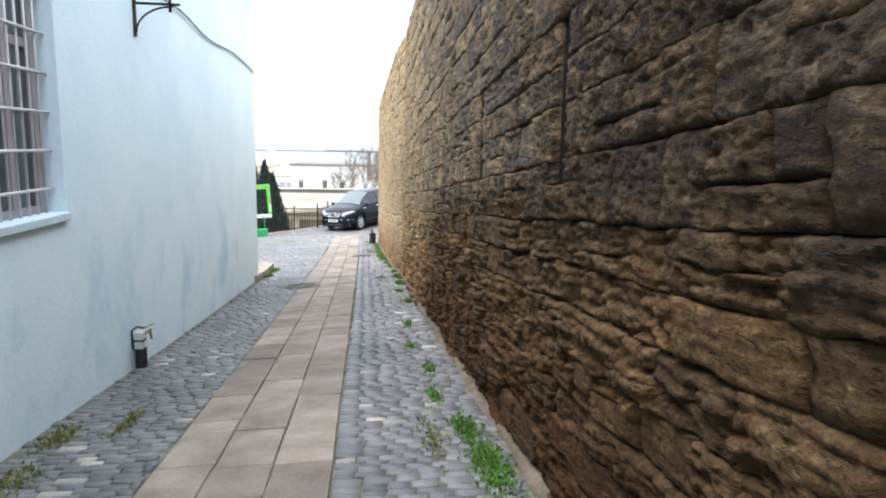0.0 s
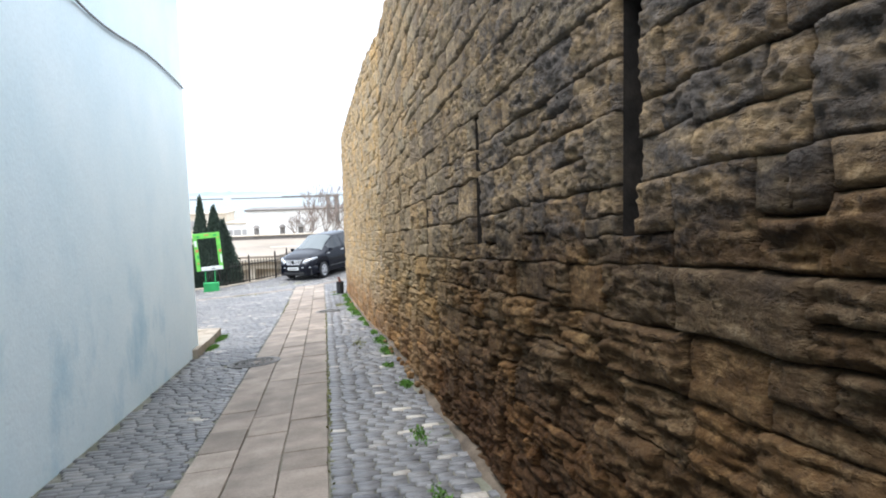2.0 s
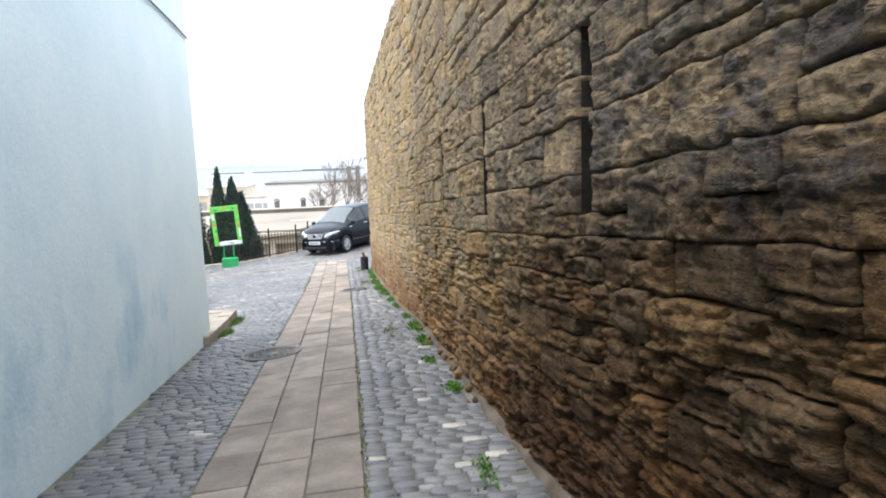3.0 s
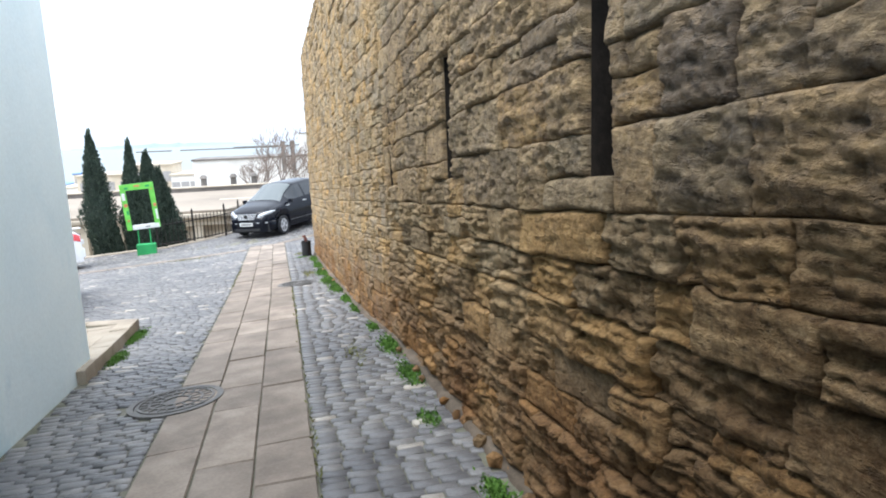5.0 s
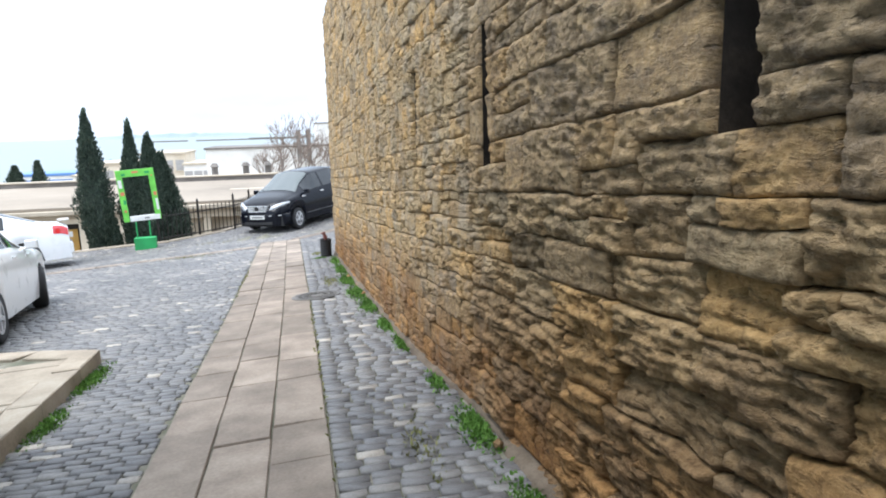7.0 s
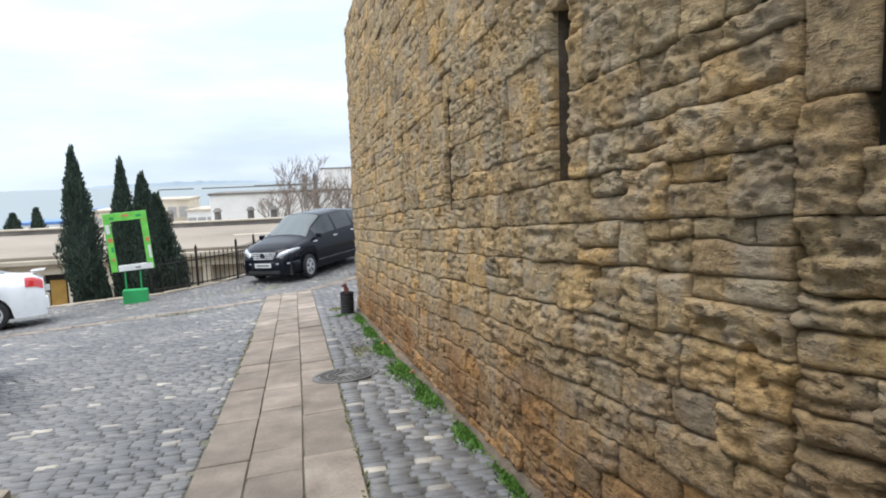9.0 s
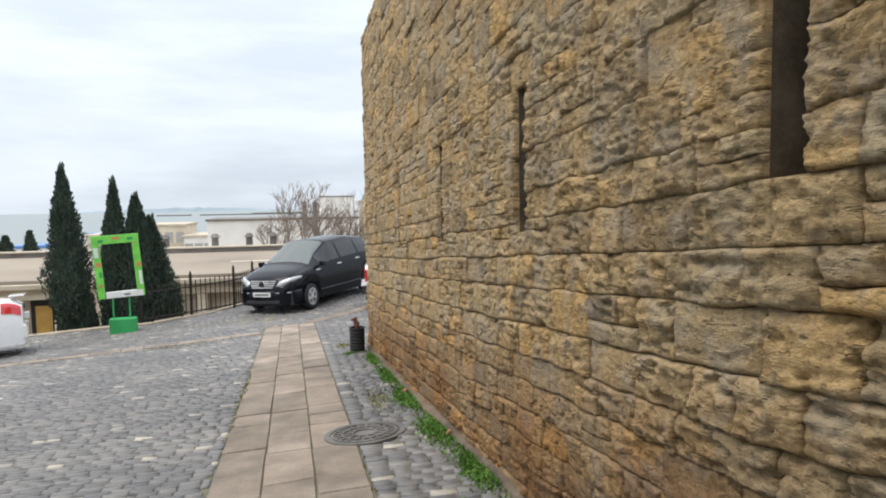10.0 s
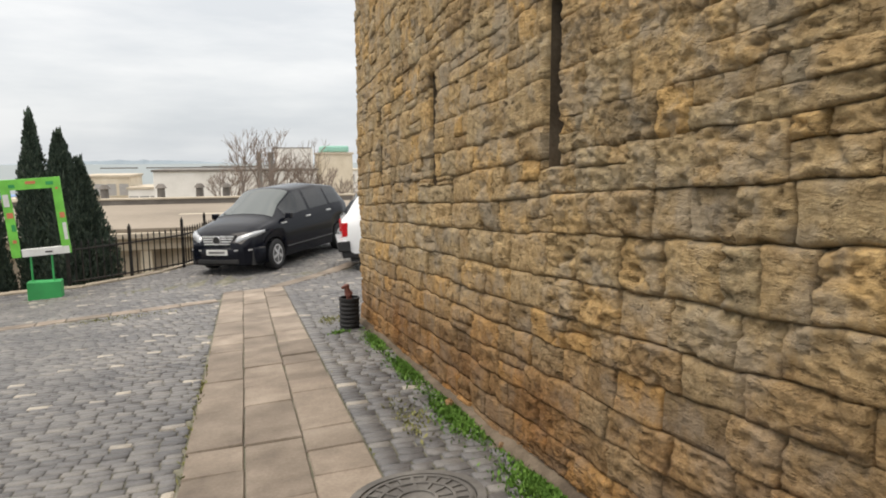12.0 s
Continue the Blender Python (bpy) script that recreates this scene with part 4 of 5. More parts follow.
MAT["green"] = plain("green_paint", (0.17, 0.55, 0.08), 0.5, k=0.2)
MAT["darkgreen"] = plain("base_green", (0.035, 0.3, 0.09), 0.55, k=0.15)
MAT["signwhite"] = plain("sign_white", (0.7, 0.7, 0.68), 0.5)
MAT["orange"] = plain("sign_orange", (0.6, 0.2, 0.1), 0.5)


def build_sign():
    s = thing("photo_frame", "empty green photo frame with white lower bar on green base", "sign", (-4.42, 28.35, float(street_z(-4.42, 28.35))), 4.0)
    boxed("base", (-0.28, -0.14, -0.03), (0.27, 0.14, 0.32), MAT["darkgreen"], s, 0.012)
    for dx in (-0.2, 0.14):
        bm = bmesh.new()
        rod(bm, (dx, 0, 0.3), (dx, 0, 0.85), 0.018)
        part("leg", bm, MAT["darkgreen"], s)
    m = Matrix.Translation((0, 0, 0.8)) @ Matrix.Rotation(radians(-3.5), 4, "Y") @ Matrix.Rotation(radians(3), 4, "X")
    top, w, b = 1.42, 0.47, 0.145
    boxed("side", (-w - 0.02, -0.03, 0), (-w + b - 0.02, 0.03, top), MAT["green"], s, 0.004, m=m)
    boxed("side", (w - b, -0.03, 0), (w, 0.03, top), MAT["green"], s, 0.004, m=m)
    boxed("top", (-w + b - 0.018, -0.029, top - 0.19), (w - b - 0.002, 0.029, top - 0.001), MAT["green"], s, m=m)
    boxed("white_bar", (-w + b + 0.0, -0.031, 0.0), (w - 0.02, 0.034, 0.14), MAT["signwhite"], s, 0.004, "white lower bar", m=m)
    boxed("lettering", (0.05, -0.036, 0.05), (0.17, -0.033, 0.075), MAT["dark"], s, m=m)
    for dx, dz, sx, sz, mt in ((-0.4, 0.78, 0.05, 0.05, "orange"), (-0.42, 1.05, 0.045, 0.11, "signwhite"), (-0.4, 0.3, 0.03, 0.03, "orange"), (0.42, 0.72, 0.04, 0.05, "orange"), (0.43, 0.42, 0.03, 0.16, "signwhite"), (0.4, 1.22, 0.02, 0.02, "orange"), (0.0, 1.35, 0.08, 0.025, "orange"), (-0.38, 0.55, 0.03, 0.06, "darkgreen"), (0.3, 1.32, 0.06, 0.03, "darkgreen"), (-0.3, 1.3, 0.05, 0.03, "darkgreen")):
        boxed("decal", (dx - sx, -0.036, dz - sz), (dx + sx, -0.0315, dz + sz), MAT[mt], s, m=m)


build_sign()

# ---------------- cars ----------------
MAT["black_paint"] = plain("black_car_paint", (0.005, 0.006, 0.01), 0.12, 0.0, bump=0.0, coat=0.0)
MAT["black_paint"].node_tree.nodes["Principled BSDF"].inputs["Specular IOR Level"].default_value = 0.2
MAT["white_paint"] = plain("white_car_paint", (0.78, 0.79, 0.8), 0.3, 0.0, k=0.03, bump=0.0, coat=1.0)
MAT["car_glass"] = glass("car_glass", (0.018, 0.021, 0.024))
MAT["car_glass"].node_tree.nodes["Principled BSDF"].inputs["Specular IOR Level"].default_value = 0.4
MAT["screen_glass"] = glass("windscreen_glass", (0.06, 0.072, 0.07))
MAT["chrome"] = plain("chrome", (0.75, 0.75, 0.76), 0.3, 0.7, bump=0.0)
MAT["alloy"] = plain("alloy_grey", (0.6, 0.6, 0.61), 0.3, 0.6, bump=0.0)
MAT["trim"] = plain("black_plastic", (0.02, 0.02, 0.021), 0.55)
MAT["lamp_clear"] = plain("headlamp_lens", (0.33, 0.34, 0.35), 0.12, 0.3, bump=0.0, coat=1.0)
MAT["lamp_red"] = plain("red_lamp_lens", (0.5, 0.015, 0.02), 0.12, 0.0, bump=0.0, coat=1.0)
MAT["plate"] = plain("number_plate", (0.62, 0.62, 0.6), 0.5)
MAT["hubcap"] = plain("silver_rim", (0.45, 0.45, 0.46), 0.35, 0.6, bump=0.0)


def soft_interp(x, xs, ys):
    """Interpolation along the car's length, with corners eased."""
    acc = 0
    for d, w in ((-0.09, 0.15), (-0.045, 0.2), (0, 0.3), (0.045, 0.2), (0.09, 0.15)):
        acc = acc + w * np.interp(np.asarray(x) + d, xs, ys)
    return acc


class CarShape:
    def __init__(self, **k):
        self.k = k

    def ring(self, x, r_arch=0.36):
        """Half section from the sill up over the shoulder to the roof's middle."""
        k = self.k
        f = lambda key: float(soft_interp(x, *k[key]))
        taper = f("taper")
        zs = k["sill"]
        for xw in k["axles"]:
            d = abs(x - xw)
            if d < r_arch:
                zs = max(zs, k["wheel"] + math.sqrt(r_arch ** 2 - d ** 2))
        zb, zt, zc = f("belt"), f("top"), f("centre")
        w, wt = k["width"] / 2 * taper, k["roof"] * taper
        hood = max(0.0, min(1.0, (zt - zb) / 0.25))
        wt = wt * hood + (w * 0.86) * (1 - hood)
        zm = zs + (zb - zs) * 0.5
        pts = [(w * 0.955, zs), (w * 0.985, zs + (zm - zs) * 0.5), (w, zm), (w * 0.995, zm + (zb - zm) * 0.55), (w * 0.955, zb), (w * 0.955 + (wt - w * 0.955) * 0.5, zb + (zt - zb) * 0.54), (wt, zt), (wt * 0.93, zt + (zc - zt) * 0.35), (wt * 0.7, zt + (zc - zt) * 0.7), (wt * 0.35, zt + (zc - zt) * 0.93), (0.0, zc)]
        return [(x, y, z) for y, z in pts]

    def stations(self, n=110):
        a, b = self.k["ends"]
        return [a + (b - a) * (0.5 - 0.5 * math.cos(math.pi * i / (n - 1))) for i in range(n)]


def shell(shape):
    bm = bmesh.new()
    rows = []
    for x in shape.stations():
        half = shape.ring(x)
        full = half + [(p[0], -p[1], p[2]) for p in half[-2::-1]]
        rows.append([bm.verts.new(p) for p in full])
    for a, b in zip(rows[:-1], rows[1:]):
        for i in range(len(a) - 1):
            bm.faces.new((a[i], b[i], b[i + 1], a[i + 1]))
    bm.faces.new(rows[0])
    bm.faces.new(rows[-1][::-1])
    return bm


def patch(shape, xa, xb, va, vb, lift=0.007, both=False, n=14, m=7):
    """A panel that lies on the shell: from station xa to xb, and from va to vb along the half section (10 is the roof's middle)."""
    bm = bmesh.new()
    rows = []
    for i in range(n + 1):
        row = []
        for j in range(m + 1):
            v = va(i / n) + (vb(i / n) - va(i / n)) * j / m if callable(va) else va + (vb - va) * j / m
            x = xa + (xb - xa) * i / n
            half = shape.ring(x, 0.0)
            if both:
                half = half + [(p[0], -p[1], p[2]) for p in half[-2::-1]]
            q = min(int(v), len(half) - 2)
            a, b = Vector(half[q]), Vector(half[q + 1])
            row.append(bm.verts.new(a.lerp(b, v - q)))
        rows.append(row)
    for a, b in zip(rows[:-1], rows[1:]):
        for j in range(m):
            bm.faces.new((a[j], b[j], b[j + 1], a[j + 1]))
    bm.normal_update()
    mid = Vector((0, 0, 0.7))
    for v in bm.verts:
        nrm = v.normal
        if nrm.dot(v.co - Vector((v.co.x * 0.6, 0, 0.7))) < 0:
            nrm = -nrm
        v.co = v.co + nrm * lift
    return bm


def mirror_bm(bm):
    for v in bm.verts:
        v.co.y = -v.co.y
    bmesh.ops.reverse_faces(bm, faces=bm.faces)
    return bm


def wheel(parent, x, y, r, side, turn=0.0, rim_mat="alloy"):
    w = new("wheel")
    w.parent = parent
    w.matrix_local = pose(x, y, r, 0, 0, turn)
    bm = bmesh.new()
    seg = 28
    prof = [(0.62, -0.09), (0.9, -0.105), (0.985, -0.085), (1.0, -0.05), (1.0, 0.05), (0.985, 0.085), (0.9, 0.105), (0.62, 0.09)]
    rings = [[bm.verts.new((r * k * math.cos(2 * math.pi * i / seg), dy, r * k * math.sin(2 * math.pi * i / seg))) for i in range(seg)] for k, dy in prof]
    for a, b in zip(rings[:-1], rings[1:]):
        for i in range(seg):
            bm.faces.new((a[i], a[(i + 1) % seg], b[(i + 1) % seg], b[i]))
    part("tyre", bm, MAT["rubber"], w, smooth=True)
    bm = bmesh.new()
    rot = Matrix.Rotation(math.pi / 2, 4, "X")
    bmesh.ops.create_cone(bm, cap_ends=True, segments=28, radius1=r * 0.62, radius2=r * 0.62, depth=0.1, matrix=rot)
    part("barrel", bm, MAT["trim"], w)
    bm = bmesh.new()
    o = side * 0.075
    for k in range(5):
        m = Matrix.Rotation(2 * math.pi * k / 5 + 0.3, 4, "Y")
        box(bm, (r * 0.1, o - 0.02, -r * 0.09), (r * 0.62, o + 0.02, r * 0.09), m)
    bmesh.ops.create_cone(bm, cap_ends=True, segments=14, radius1=r * 0.17, radius2=r * 0.17, depth=0.05, matrix=Matrix.Translation((0, o, 0)) @ rot)
    rim = []
    for k, dy in ((0.56, o - 0.02), (0.56, o + 0.018), (0.66, o + 0.018), (0.66, o - 0.02)):
        rim.append([bm.verts.new((r * k * math.cos(2 * math.pi * i / 28), dy, r * k * math.sin(2 * math.pi * i / 28))) for i in range(28)])
    for a, b in zip(rim, rim[1:] + rim[:1]):
        for i in range(28):
            bm.faces.new((a[i], a[(i + 1) % 28], b[(i + 1) % 28], b[i]))
    part("rim", bm, MAT[rim_mat], w)


def dress_car(car, shape, paint, glass_spans, screen, rear, steer=0.0, screen_mat="screen_glass"):
    k = shape.k
    part("body", shell(shape), MAT[paint], car, smooth=True)
    a, b = k["ends"]
    w = k["width"] / 2
    boxed("underside", (a + 0.12, -w * 0.86, 0.2), (b - 0.12, w * 0.86, 0.5), MAT["trim"], car)
    for xa, xb in glass_spans:
        part("side_window", patch(shape, xa, xb, 4.18, 5.86), MAT["car_glass"], car, smooth=True)
        part("side_window", mirror_bm(patch(shape, xa, xb, 4.18, 5.86)), MAT["car_glass"], car, smooth=True)
    part("windscreen", patch(shape, screen[0], screen[1], 6.25, 13.75, both=True, m=14), MAT[screen_mat], car, smooth=True)
    part("rear_window", patch(shape, rear[0], rear[1], 6.35, 13.65, both=True, m=14), MAT["car_glass"], car, smooth=True)
    for xw in k["axles"]:
        for side in (1, -1):
            wheel(car, xw, side * (w - 0.1), k["wheel"], side, steer if xw > 0 else 0.0)
    zb = float(soft_interp(screen[0] - 0.25, *k["belt"]))
    for side in (1, -1):
        bm = bmesh.new()
        box(bm, (screen[0] - 0.33, side * (w + 0.07) - 0.075, zb + 0.0), (screen[0] - 0.22, side * (w + 0.07) + 0.075, zb + 0.12))
        box(bm, (screen[0] - 0.26, side * w * 0.93 - 0.06, zb - 0.02), (screen[0] - 0.2, side * w * 0.93 + 0.08, zb + 0.03))
        part("mirror", bm, MAT[paint], car, bevel=0.02)
    for xa, _ in glass_spans:
        for side in (1, -1):
            zz = float(soft_interp(xa, *k["belt"])) - 0.1
            boxed("door_handle", (xa + 0.06, side * w * 0.985 - 0.012, zz), (xa + 0.24, side * w * 0.985 + 0.022, zz + 0.03), MAT["chrome" if paint == "black_paint" else paint], car, 0.006)


def park(car, x, y, heading):
    """Sets a car on the sloping street: its middle at x, y, its nose towards the heading."""
    fwd = Vector((math.cos(heading), math.sin(heading), 0))
    left = Vector((-fwd.y, fwd.x, 0))
    g = lambda p: Vector((p.x, p.y, float(street_z(p.x, p.y))))
    c = Vector((x, y, 0))
    f3 = (g(c + fwd * 1.35) - g(c - fwd * 1.35)).normalized()
    l3 = (g(c + left * 0.75) - g(c - left * 0.75)).normalized()
    up = f3.cross(l3).normalized()
    l3 = up.cross(f3)
    m = Matrix((f3, l3, up)).transposed().to_4x4()
    mid = (g(c + fwd * 1.35) + g(c - fwd * 1.35)) / 2
    car.matrix_world = Matrix.Translation(mid + up * 0.004) @ m


def wedge_lamp(side):
    """A headlamp that sweeps from beside the grille back over the wheel, higher and narrower outwards."""
    bm = bmesh.new()
    plan_u = (0.0, 0.3, 0.6, 0.85, 1.0)
    rows = []
    for i in range(13):
        u = i / 12
        y = float(np.interp(u, plan_u, (0.43, 0.56, 0.7, 0.81, 0.865)))
        x = float(np.interp(u, plan_u, (2.15, 2.12, 2.04, 1.9, 1.74)))
        lo = 0.635 + 0.17 * u ** 1.5
        hi = 0.75 + 0.135 * u ** 0.8 - 0.07 * max(0.0, u - 0.75)
        row = [bm.verts.new((x - (z - 0.62) * 0.5 * (1 - 0.6 * u) + b, side * (y + b), z)) for z, b in ((lo, -0.05), (lo, 0.0), (lo + (hi - lo) * 0.35, 0.016), (lo + (hi - lo) * 0.7, 0.016), (hi, 0.0), (hi, -0.05))]
        rows.append(row)
    for a, b in zip(rows[:-1], rows[1:]):
        for j in range(6):
            f = (a[j], b[j], b[(j + 1) % 6], a[(j + 1) % 6])
            bm.faces.new(f if side > 0 else f[::-1])
    bm.faces.new(rows[0])
    bm.faces.new(rows[-1][::-1])
    bmesh.ops.recalc_face_normals(bm, faces=bm.faces)
    return bm


def build_black_car():
    s = CarShape(ends=(-2.13, 2.14), axles=(1.35, -1.42), wheel=0.315, sill=0.22, width=1.78, roof=0.6,
                 taper=((-2.13, -2.0, -1.6, 1.4, 1.8, 2.05, 2.14), (0.8, 0.92, 1.0, 1.0, 0.95, 0.83, 0.66)),
                 belt=((-2.13, -1.95, -1.2, 0.2, 1.1, 1.7, 2.0, 2.14), (0.98, 1.1, 1.1, 1.04, 1.0, 0.9, 0.77, 0.6)),
                 top=((-2.13, -2.0, -1.75, -0.8, 0.3, 1.2, 1.3, 1.7, 2.0, 2.14), (1.02, 1.26, 1.5, 1.58, 1.54, 1.04, 1.01, 0.92, 0.79, 0.62)),
                 centre=((-2.13, -2.0, -1.75, -0.8, 0.3, 1.27, 1.4, 1.75, 2.02, 2.14), (1.04, 1.3, 1.56, 1.67, 1.63, 1.1, 1.07, 0.99, 0.85, 0.64)))
    car = thing("car", "shiny black compact people carrier parked facing the street's slope", "car")
    dress_car(car, s, "black_paint", ((0.86, -0.05), (-0.13, -0.98), (-1.06, -1.74)), (1.2, 0.34), (-1.75, -2.02), 6.0)
    # grille, lamps, bumper, plate
    bm = bmesh.new()
    for dz in (0.625, 0.672, 0.719, 0.766):
        box(bm, (2.06 - (dz - 0.6) * 0.3, -0.3 - (dz - 0.6) * 0.55, dz), (2.175 - (dz - 0.6) * 0.4, 0.3 + (dz - 0.6) * 0.55, dz + 0.026))
    part("grille", bm, MAT["chrome"], car, "bright slatted grille", bevel=0.004)
    boxed("grille_backing", (2.0, -0.4, 0.6), (2.1, 0.4, 0.8), MAT["trim"], car)
    bm = bmesh.new()
    bmesh.ops.create_cone(bm, cap_ends=True, segments=20, radius1=0.085, radius2=0.085, depth=0.02, matrix=Matrix.Translation((2.15, 0, 0.705)) @ Matrix.Rotation(math.pi / 2, 4, "Y"))
    part("badge_disc", bm, MAT["trim"], car)
    bm = bmesh.new()
    bmesh.ops.create_cone(bm, cap_ends=False, segments=20, radius1=0.09, radius2=0.09, depth=0.03, matrix=Matrix.Translation((2.155, 0, 0.705)) @ Matrix.Rotation(math.pi / 2, 4, "Y"))
    part("badge_ring", bm, MAT["chrome"], car)
    for side in (1, -1):
        part("headlight", wedge_lamp(side), MAT["lamp_clear"], car, "clear wedge-shaped wrap-round headlamp", smooth=True)
        bm = bmesh.new()
        rows = []
        for i in range(9):
            y = 0.4 + 0.44 * i / 8
            k = y / 0.86
            x = 2.186 - 0.2 * k ** 2.6 - 0.22 * max(0.0, k - 0.85) / 0.15
            rows.append([bm.verts.new((px, side * y, z)) for px, z in ((x - 0.03, 0.5), (x, 0.5), (x, 0.522), (x - 0.03, 0.522))])
        for p, q in zip(rows[:-1], rows[1:]):
            for j in range(4):
                bm.faces.new((p[j], q[j], q[(j + 1) % 4], p[(j + 1) % 4]))
        part("bumper_trim", bm, MAT["chrome"], car)
        bm = bmesh.new()
        bmesh.ops.create_cone(bm, cap_ends=True, segments=12, radius1=0.055, radius2=0.055, depth=0.03, matrix=Matrix.Translation((2.05, side * 0.6, 0.36)) @ Matrix.Rotation(math.pi / 2, 4, "Y"))
        part("fog_lamp", bm, MAT["lamp_clear"], car)
    bm = bmesh.new()
    rows = []
    for i in range(17):
        a = -1 + 2 * i / 16
        x = 2.17 - 0.2 * abs(a) ** 2.6 - 0.22 * max(0.0, abs(a) - 0.85) / 0.15
        rows.append([bm.verts.new(p) for p in ((x - 0.3, 0.86 * a, 0.2), (x - 0.03, 0.86 * a, 0.2), (x, 0.87 * a, 0.3), (x + 0.01, 0.88 * a, 0.5), (x - 0.03, 0.87 * a, 0.58), (x - 0.3, 0.86 * a, 0.6))])
    for a, b in zip(rows[:-1], rows[1:]):
        for j in range(6):
            bm.faces.new((a[j], b[j], b[(j + 1) % 6], a[(j + 1) % 6]))
    bm.faces.new(rows[0][::-1])
    bm.faces.new(rows[-1])
    part("bumper", bm, MAT["black_paint"], car, smooth=True)
    boxed("intake", (2.1, -0.5, 0.25), (2.176, 0.5, 0.33), MAT["trim"], car, 0.01)
    pl = boxed("number_plate", (2.18, -0.26, 0.42), (2.192, 0.26, 0.53), MAT["plate"], car, 0.003)
    boxed("plate_bars", (2.193, -0.2, 0.455), (2.195, 0.2, 0.495), MAT["cable"], pl)
    boxed("wiper", (1.13, -0.55, 1.13), (1.16, 0.45, 1.15), MAT["trim"], car, 0.004)
    for side in (1, -1):
        boxed("side_trim", (-1.0, side * 0.895 - 0.01, 0.42), (0.95, side * 0.895 + 0.004, 0.434), MAT["cable"], car, 0.003)
    head = math.atan2(-0.805, -0.593)
    park(car, -0.88 + 0.593 * 1.35, 29.4 + 0.805 * 1.35, head)
    car.scale = (1.0, 1.0, 1.03)


def build_white_cars():
    s = CarShape(ends=(-2.05, 2.2), axles=(1.36, -1.32), wheel=0.31, sill=0.2, width=1.74, roof=0.56,
                 taper=((-2.05, -1.9, -1.5, 1.4, 1.8, 2.1, 2.2), (0.78, 0.9, 1.0, 1.0, 0.94, 0.82, 0.66)),
                 belt=((-2.05, -1.9, -1.2, 0.2, 1.0, 1.7, 2.05, 2.2), (0.86, 0.98, 1.0, 0.95, 0.92, 0.82, 0.7, 0.55)),
                 top=((-2.05, -1.95, -1.7, -0.9, -0.05, 0.75, 0.87, 1.7, 2.05, 2.2), (0.9, 1.04, 1.27, 1.5, 1.48, 0.98, 0.95, 0.85, 0.72, 0.57)),
                 centre=((-2.05, -1.95, -1.7, -0.9, 0.0, 0.8, 1.0, 1.75, 2.08, 2.2), (0.92, 1.07, 1.31, 1.56, 1.55, 1.03, 1.0, 0.9, 0.76, 0.59)))
    a = thing("car", "white saloon car with grey alloy wheels parked nose downhill", "car", group="white parked cars")
    dress_car(a, s, "white_paint", ((0.45, -0.25), (-0.33, -1.0)), (0.76, 0.0), (-1.1, -1.75), 9.0, "car_glass")
    for side in (1, -1):
        bm = patch(s, -2.04, -1.8, 3.3, 4.6, 0.01, n=6, m=5)
        part("tail_light", bm if side > 0 else mirror_bm(bm), MAT["lamp_red"], a, "red tail lamp", smooth=True)
        bm = patch(s, 2.12, 1.72, 3.4, 4.7, 0.01, n=6, m=5)
        part("headlight", bm if side > 0 else mirror_bm(bm), MAT["lamp_clear"], a, smooth=True)
    park(a, -4.64, 18.15, math.atan2(0.987, -0.16))

    s2 = CarShape(ends=(-2.25, 2.25), axles=(1.4, -1.3), wheel=0.31, sill=0.2, width=1.76, roof=0.56,
                  taper=((-2.25, -2.1, -1.7, 1.4, 1.9, 2.15, 2.25), (0.8, 0.93, 1.0, 1.0, 0.94, 0.82, 0.66)),
                  belt=((-2.25, -2.1, -1.2, 0.2, 1.0, 1.8, 2.1, 2.25), (0.88, 0.98, 0.97, 0.93, 0.9, 0.8, 0.68, 0.55)),
                  top=((-2.25, -2.15, -1.75, -1.6, -0.75, 0.15, 0.95, 1.05, 1.8, 2.1, 2.25), (0.9, 1.02, 1.06, 1.1, 1.39, 1.38, 0.95, 0.93, 0.83, 0.7, 0.57)),
                  centre=((-2.25, -2.15, -1.75, -1.6, -0.75, 0.2, 1.0, 1.2, 1.85, 2.12, 2.25), (0.93, 1.06, 1.1, 1.13, 1.45, 1.45, 1.0, 0.97, 0.87, 0.74, 0.59)))
    b = thing("car", "white saloon with red wedge tail lamp and small boot spoiler", "car", group="white parked cars")
    dress_car(b, s2, "white_paint", ((0.6, -0.1), (-0.18, -0.98)), (0.96, 0.2), (-0.85, -1.6), 0.0, "car_glass")
    for side in (1, -1):
        bm = patch(s2, -2.235, -1.93, 3.0, 4.55, 0.012, n=6, m=5)
        part("tail_light", bm if side > 0 else mirror_bm(bm), MAT["lamp_red"], b, "red wedge tail lamp", smooth=True)
    bm = bmesh.new()
    box(bm, (-2.3, -0.62, 1.1), (-2.05, 0.62, 1.135))
    part("spoiler", bm, MAT["white_paint"], b, bevel=0.012)
    boxed("rear_bumper", (-2.31, -0.7, 0.3), (-2.12, 0.7, 0.58), MAT["white_paint"], b, 0.04)
    boxed("number_plate", (-2.335, -0.26, 0.66), (-2.26, 0.26, 0.77), MAT["plate"], b, 0.003)
    park(b, -7.95, 26.0, radians(198))

